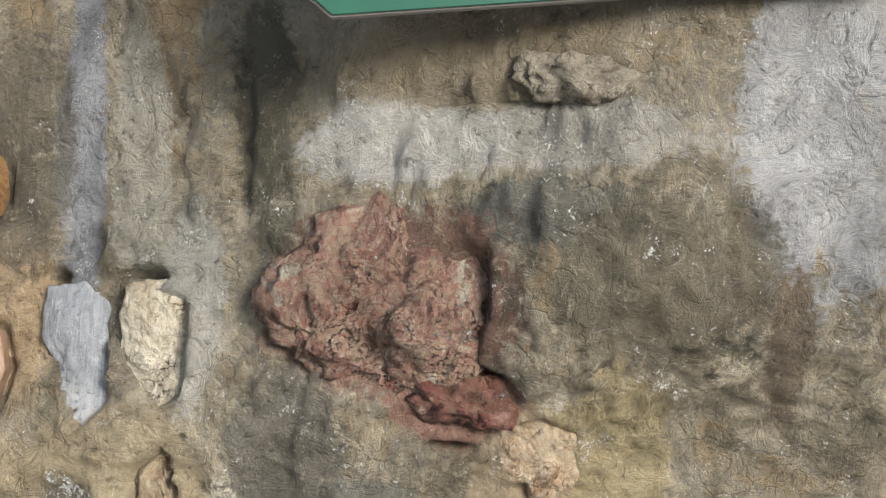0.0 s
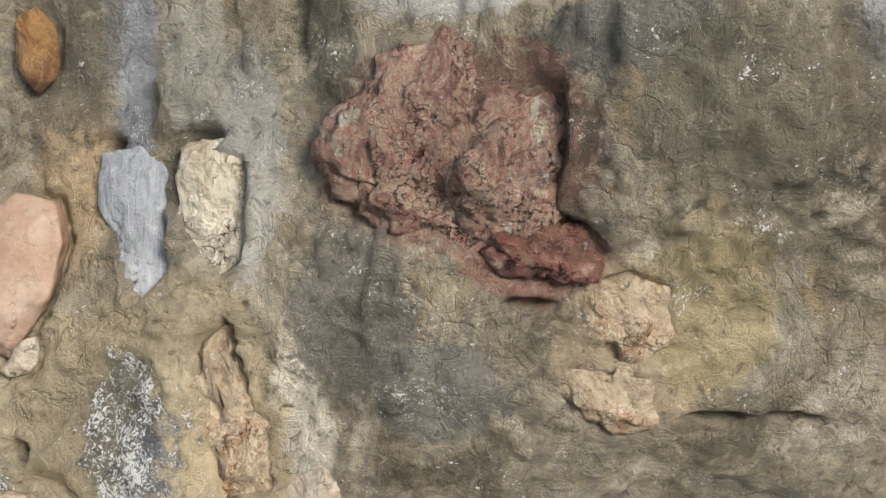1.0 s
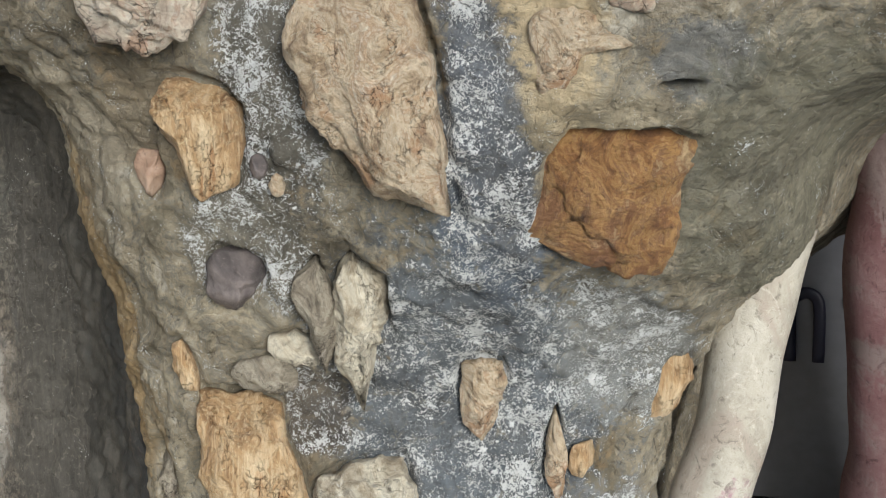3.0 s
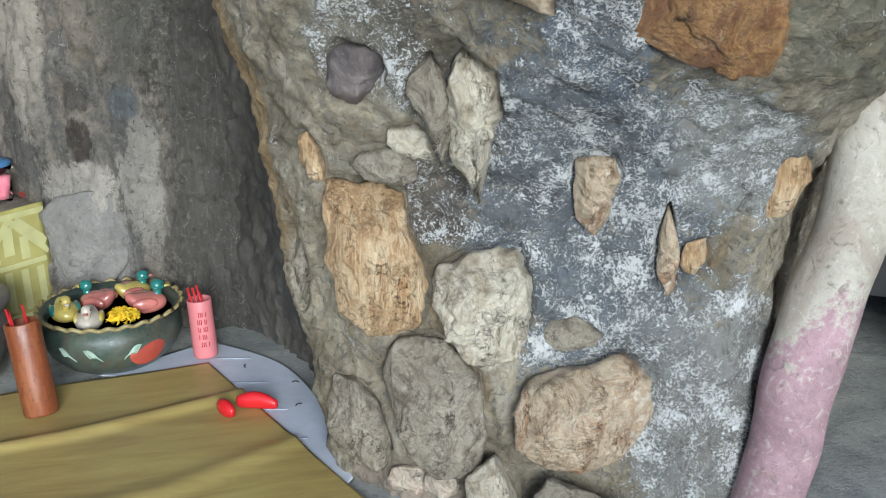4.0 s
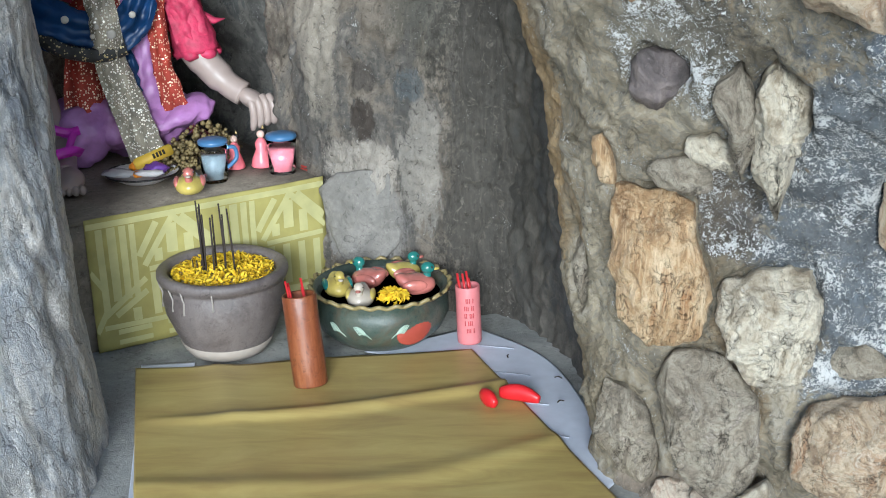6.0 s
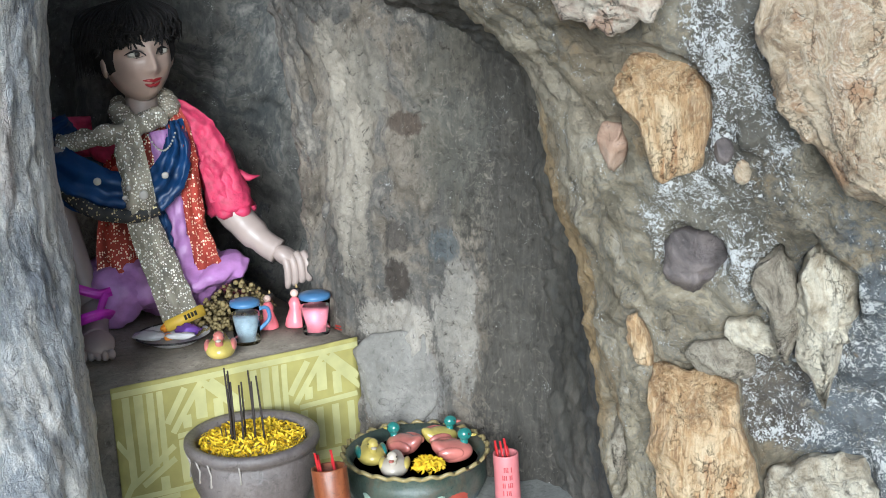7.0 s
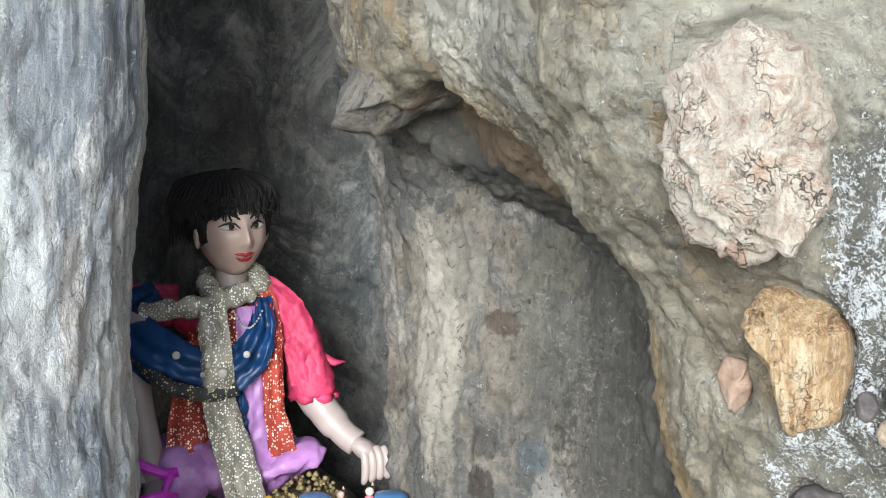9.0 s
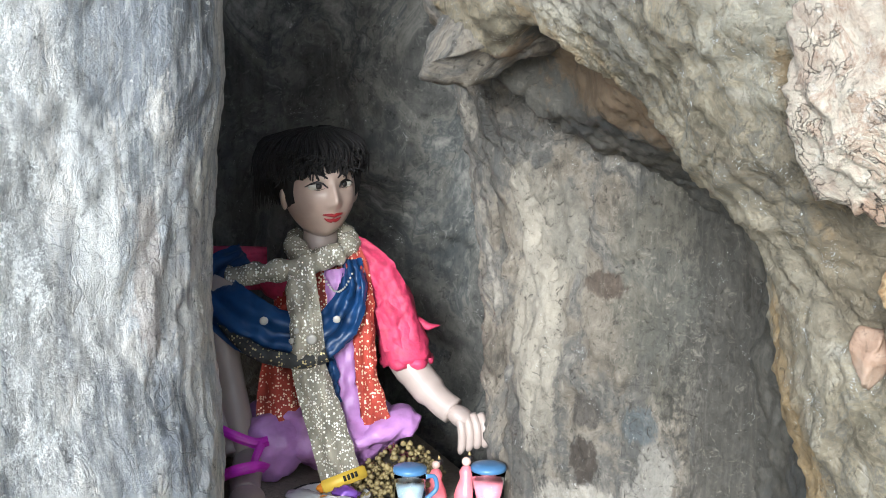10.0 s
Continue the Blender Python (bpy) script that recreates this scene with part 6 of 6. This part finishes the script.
band(bm, [(-0.215, -0.2, 0.045), (-0.18, -0.235, 0.07), (-0.14, -0.225, 0.075), (-0.12, -0.19, 0.06)], 0.022, MAGENTA, fold=0.001)
band(bm, [(-0.24, -0.09, 0.125), (-0.2, -0.13, 0.115), (-0.15, -0.13, 0.095), (-0.12, -0.135, 0.1)], 0.02, MAGENTA, fold=0.001)
band(bm, [(-0.13, -0.13, 0.1), (-0.145, -0.15, 0.07), (-0.15, -0.155, 0.05)], 0.016, MAGENTA, fold=0.001)
# other arm: sleeve, forearm, fingers
made = smooth_path([(0.07, 0.03, 0.445), (0.115, 0.02, 0.39), (0.15, 0.0, 0.31), (0.168, -0.01, 0.235)], 18)
tube(bm, made, [0.04 + 0.003 * math.sin(i * 0.9) + 0.012 * i / 18 for i in range(19)], 24, PINK)
for i in range(6):
    a = i * 1.05
    ball(bm, (0.168 + 0.04 * math.cos(a), -0.01 + 0.04 * math.sin(a), 0.238 + 0.006 * math.sin(3 * a)), (0.02, 0.02, 0.013), PINK, level=2)
tube(bm, [(0.18, 0.0, 0.32), (0.215, 0.0, 0.305), (0.24, -0.005, 0.31)], [0.012, 0.006, 0.002], 8, PINK)
band(bm, [(0.05, -0.02, 0.485), (0.105, -0.03, 0.43), (0.14, -0.045, 0.35), (0.155, -0.055, 0.27)], [0.05, 0.075, 0.08, 0.075], PINK, fold=0.006)
tube(bm, smooth_path([(0.16, -0.01, 0.25), (0.195, -0.03, 0.2), (0.235, -0.06, 0.16), (0.262, -0.078, 0.142)], 14), [0.04] * 4 + [0.036] * 4 + [0.03] * 7, 16, SKIN)
ball(bm, (0.278, -0.088, 0.132), (0.036, 0.031, 0.022), SKIN, Matrix.Rotation(0.6, 3, "Y"), 3)
for i in range(4):
    x = 0.268 + 0.016 * i
    tube(bm, smooth_path([(x, -0.1, 0.14), (x + 0.008, -0.115, 0.12), (x + 0.01, -0.115, 0.085), (x + 0.006, -0.11, 0.06 + 0.006 * i)], 10), [0.0095] * 8 + [0.0085, 0.007, 0.004], 10, SKIN)
# neck and head
tube(bm, [(-0.012, 0.02, 0.44), (-0.014, 0.012, 0.53)], [0.038, 0.035], 18, SKIN)
HEADM = Matrix.Rotation(radians(21), 3, "Z") @ Matrix.Rotation(radians(-3), 3, "Y") @ Matrix.Scale(1.14, 3)
HC = Vector((-0.016, 0.0, 0.602))


def bump_at(p, x, z, wx, wz):
    return math.exp(-((p.x - x) / wx) ** 2 - ((p.z - z) / wz) ** 2)


def shape_face(p):
    """Jaw, brow, sockets, nose, lips, cheeks and chin on an egg whose front is -y."""
    p = p.copy()
    if p.z < 0:
        d = -p.z / 0.088
        p.x *= 1 - 0.2 * d ** 2.2
        p.y *= 1 - 0.08 * d
    if p.y < 0:
        out = 0.015 * bump_at(p, 0, -0.017, 0.0115, 0.013) + 0.008 * bump_at(p, 0, 0.002, 0.0075, 0.02)
        out += 0.0035 * bump_at(p, 0, 0.03, 0.04, 0.008) + 0.006 * bump_at(p, 0, -0.076, 0.018, 0.013)
        out += 0.0045 * bump_at(p, 0, -0.044, 0.02, 0.011)
        for k in (-1, 1):
            out += 0.004 * bump_at(p, k * 0.037, -0.02, 0.016, 0.016) + 0.004 * bump_at(p, k * 0.0105, -0.022, 0.005, 0.006)
            out -= 0.007 * bump_at(p, k * 0.026, 0.012, 0.014, 0.009)
        p.y -= out
    return p


for v in ball(bm, (0, 0, 0), (0.064, 0.078, 0.088), FACE, level=6):
    v.co = HC + HEADM @ shape_face(v.co)


def on_face(x, z, out=0.0):
    """A place on the front of the head."""
    y = -0.078 * math.sqrt(max(0.05, 1 - (x / 0.064) ** 2 - (z / 0.088) ** 2))
    p = shape_face(Vector((x, y, z)))
    return HC + HEADM @ Vector((p.x, p.y - out, p.z))


for k in (-1, 1):
    ball(bm, on_face(k * 0.026, 0.012, -0.003), (0.0155, 0.007, 0.0072), EYE, HEADM, 3)
    ball(bm, on_face(k * 0.026 + (0.003 if k < 0 else -0.001), 0.0125, -0.0005), (0.007, 0.0055, 0.0064), BLACKP, HEADM, 3)
    tube(bm, [on_face(k * x, z, 0.0025) for x, z in ((0.0105, 0.0095), (0.0175, 0.0175), (0.027, 0.0205), (0.036, 0.0175), (0.046, 0.0125))], [0.0012, 0.0022, 0.0026, 0.0024, 0.0008], 6, BLACKP)
    tube(bm, [on_face(k * x, z, 0.0012) for x, z in ((0.015, 0.0085), (0.026, 0.0055), (0.037, 0.0095))], [0.0005, 0.0008, 0.0006], 6, BLACKP)
    tube(bm, [on_face(k * x, z, 0.0005) for x, z in ((0.0095, 0.026), (0.018, 0.033), (0.028, 0.0375), (0.038, 0.0355), (0.047, 0.028))], [0.0016, 0.003, 0.0032, 0.0024, 0.0008], 6, HAIR)
    ball(bm, HC + HEADM @ Vector((k * 0.0655, 0.004, -0.004)), (0.008, 0.017, 0.029), FACE, HEADM @ Matrix.Rotation(k * 0.35, 3, "Z"), 3)
    ball(bm, HC + HEADM @ Vector((k * 0.07, -0.003, -0.002)), (0.004, 0.009, 0.018), FACE, HEADM, 2)
for z, bow, r, w in ((-0.0425, 0.0022, 0.0038, 0.02), (-0.0495, -0.0025, 0.0044, 0.0165)):
    pts = [on_face(w * u, z + (0.0035 * u * u) + bow * (1 - u * u) * (abs(u) > 0.15), 0.0012) for u in (-1, -0.75, -0.5, -0.25, 0, 0.25, 0.5, 0.75, 1)]
    tube(bm, pts, [r * q for q in (0.25, 0.6, 0.85, 1, 0.95, 1, 0.85, 0.6, 0.25)], 10, LIP)
# hair: a cap and many fine locks
for v in ball(bm, (0, 0, 0), (0.082, 0.086, 0.08), HAIR, level=4):
    p = v.co + Vector((0, 0.014, 0.026))
    p += p.normalized() * 0.008 * noise.fractal(p * 34, 0.8, 2, 3)
    if p.y < -0.03 and p.z < 0.045:
        p.y = -0.03 + (p.y + 0.03) * 0.2
        p.x *= 0.95
    v.co = HC + HEADM @ p
rnd = random.Random(8)
for i in range(950):
    a = rnd.uniform(-math.pi * 1.4, math.pi * 0.4)
    ca, sa = math.cos(a), math.sin(a)
    fluff = rnd.uniform(0.86, 1.06)
    if sa < -0.55:
        low = rnd.uniform(0.042, 0.074) - 0.012 * ca
    elif sa < 0.15:
        low = rnd.uniform(0.012, 0.06) + (0.006 if ca > 0 else 0.0)
    else:
        low = rnd.uniform(-0.035, 0.04)
    crown = Vector((0.015, 0.02, 0.106 + 0.005 * rnd.random()))
    sweep = rnd.uniform(-0.035, 0.02)
    pts = [crown + Vector((0.02 * ca, 0.02 * sa, 0)), (0.058 * ca * fluff + sweep * 0.3, 0.014 + 0.06 * sa * fluff, 0.09 + 0.12 * (fluff - 0.96)), (0.087 * ca * fluff + sweep * 0.5, 0.01 + 0.092 * sa * fluff, 0.05 + 0.3 * (fluff - 0.96)), (0.083 * ca * fluff + sweep, 0.012 + 0.085 * sa + rnd.uniform(-0.006, 0.006), low)]
    tube(bm, [HC + HEADM @ Vector(p) for p in smooth_path(pts, 8)], [0.002, 0.0026, 0.0028, 0.0028, 0.0026, 0.0024, 0.002, 0.0014, 0.0004], 5, HAIR)
# clothes
band(bm, [(-0.06, -0.07, 0.36), (-0.085, -0.08, 0.3), (-0.1, -0.075, 0.2), (-0.1, -0.085, 0.11)], [0.05, 0.07, 0.085, 0.1], RED, fold=0.005)
band(bm, [(0.045, -0.03, 0.48), (0.065, -0.06, 0.4), (0.07, -0.075, 0.28), (0.075, -0.08, 0.19), (0.09, -0.09, 0.12)], [0.05, 0.06, 0.06, 0.07, 0.09], RED, fold=0.005)
band(bm, [(0.02, -0.055, 0.44), (0.03, -0.075, 0.35), (0.035, -0.085, 0.22), (0.04, -0.09, 0.12)], [0.05, 0.05, 0.055, 0.05], LILAC, fold=0.003)
band(bm, [(-0.01, -0.085, 0.33), (0.005, -0.095, 0.26), (0.02, -0.1, 0.17)], [0.012, 0.018, 0.02], BLUE, fold=0.002)
band(bm, [(-0.17, 0.04, 0.45), (-0.235, -0.045, 0.4), (-0.16, -0.115, 0.335), (-0.06, -0.13, 0.305), (0.015, -0.12, 0.33), (0.052, -0.085, 0.4), (0.05, -0.05, 0.46)], [0.06, 0.1, 0.115, 0.1, 0.085, 0.06, 0.035], BLUE, 0.012, 60, 0.009, 16)
path = smooth_path([(-0.22, -0.07, 0.35), (-0.15, -0.13, 0.29), (-0.06, -0.14, 0.268), (0.0, -0.135, 0.28)], 30)
tube(bm, path, [0.016] * 31, 10, BSEQ, 0.6)
path = smooth_path([(-0.06, 0.05, 0.49), (-0.07, -0.01, 0.485), (-0.03, -0.055, 0.46), (0.03, -0.04, 0.475), (0.05, 0.01, 0.5), (0.0, 0.05, 0.51)], 36)
tube(bm, path, [0.02 + 0.003 * math.sin(i * 0.8) for i in range(37)], 16, GOLD, 0.8)
path = smooth_path([(0.03, -0.045, 0.475), (-0.05, -0.07, 0.45), (-0.13, -0.06, 0.435), (-0.2, -0.02, 0.42)], 30)
tube(bm, path, [0.02 + 0.003 * math.sin(i * 0.9) for i in range(31)], 16, GOLD, 0.7)
band(bm, [(-0.055, -0.085, 0.45), (-0.04, -0.15, 0.33), (-0.035, -0.14, 0.24), (0.0, -0.145, 0.12), (0.03, -0.16, 0.02)], [0.06, 0.065, 0.07, 0.08, 0.085], GOLD, fold=0.006)
for i in range(17):
    u = i / 8 - 1
    ball(bm, (0.022 + 0.03 * u, -0.088 + 0.012 * u * u, 0.4 + 0.035 * u * u), 0.0028, EYE, level=1)
for x, y, z, r in ((-0.125, -0.142, 0.352, 0.009), (-0.03, -0.165, 0.318, 0.011), (-0.06, -0.16, 0.335, 0.006), (0.02, -0.148, 0.355, 0.008), (-0.07, -0.162, 0.315, 0.006)):
    ball(bm, (x, y, z), (r, 0.002, r), EYE, level=2)
bmesh.ops.recalc_face_normals(bm, faces=bm.faces[:])
bm.normal_update()
for v in bm.verts:
    k = v.link_faces[0].material_index if v.link_faces else SKIN
    if k in (PINK, BLUE, LILAC, RED, GOLD):
        q = Vector((v.co.x * 38, v.co.y * 38, v.co.z * 22))
        v.co += v.normal * (0.013 * (0.3 - abs(noise.noise(q))) + 0.005 * noise.noise(q * 2.7))
statue = part("seated_statue", bm, STATUE_MATS)
tagged(statue, "painted seated statue with black hair, sequin shawls and pink sleeves", "statue")
statue.matrix_world = Matrix.Translation((-2.67, 2.275, 0.317)) @ Matrix.Rotation(math.atan2(0.79, 0.61), 4, "Z") @ Matrix.Scale(1.1, 4)

# pink cloth behind the statue
bm = bmesh.new()
for i in range(8):
    path = smooth_path([(-0.1, 0, 0.012 * i), (0.0, -0.03, 0.012 * i + 0.006), (0.1, -0.01, 0.012 * i)], 14)
    tube(bm, path, [0.012] * 15, 8)
pink = tagged(part("folded_cloth", bm, M_PINKCLOTH), "folded hot pink cloth beside the statue", "cloth")
bm = bmesh.new()
for v in ball(bm, (0, 0, 0), (0.12, 0.1, 0.22), level=4):
    v.co += Vector((noise.noise(v.co * 9), noise.noise(v.co * 9 + Vector((3, 3, 3))), 0)) * 0.03
ledge = tagged(part("ledge_rock", bm, M_GREY), "rounded grey rock at the back of the altar", "rock")
ledge.location = (-3.0, 2.2, 0.51)
pink.matrix_world = Matrix.Translation((-2.98, 2.2, 0.72)) @ Matrix.Rotation(math.atan2(0.79, 0.61), 4, "Z")
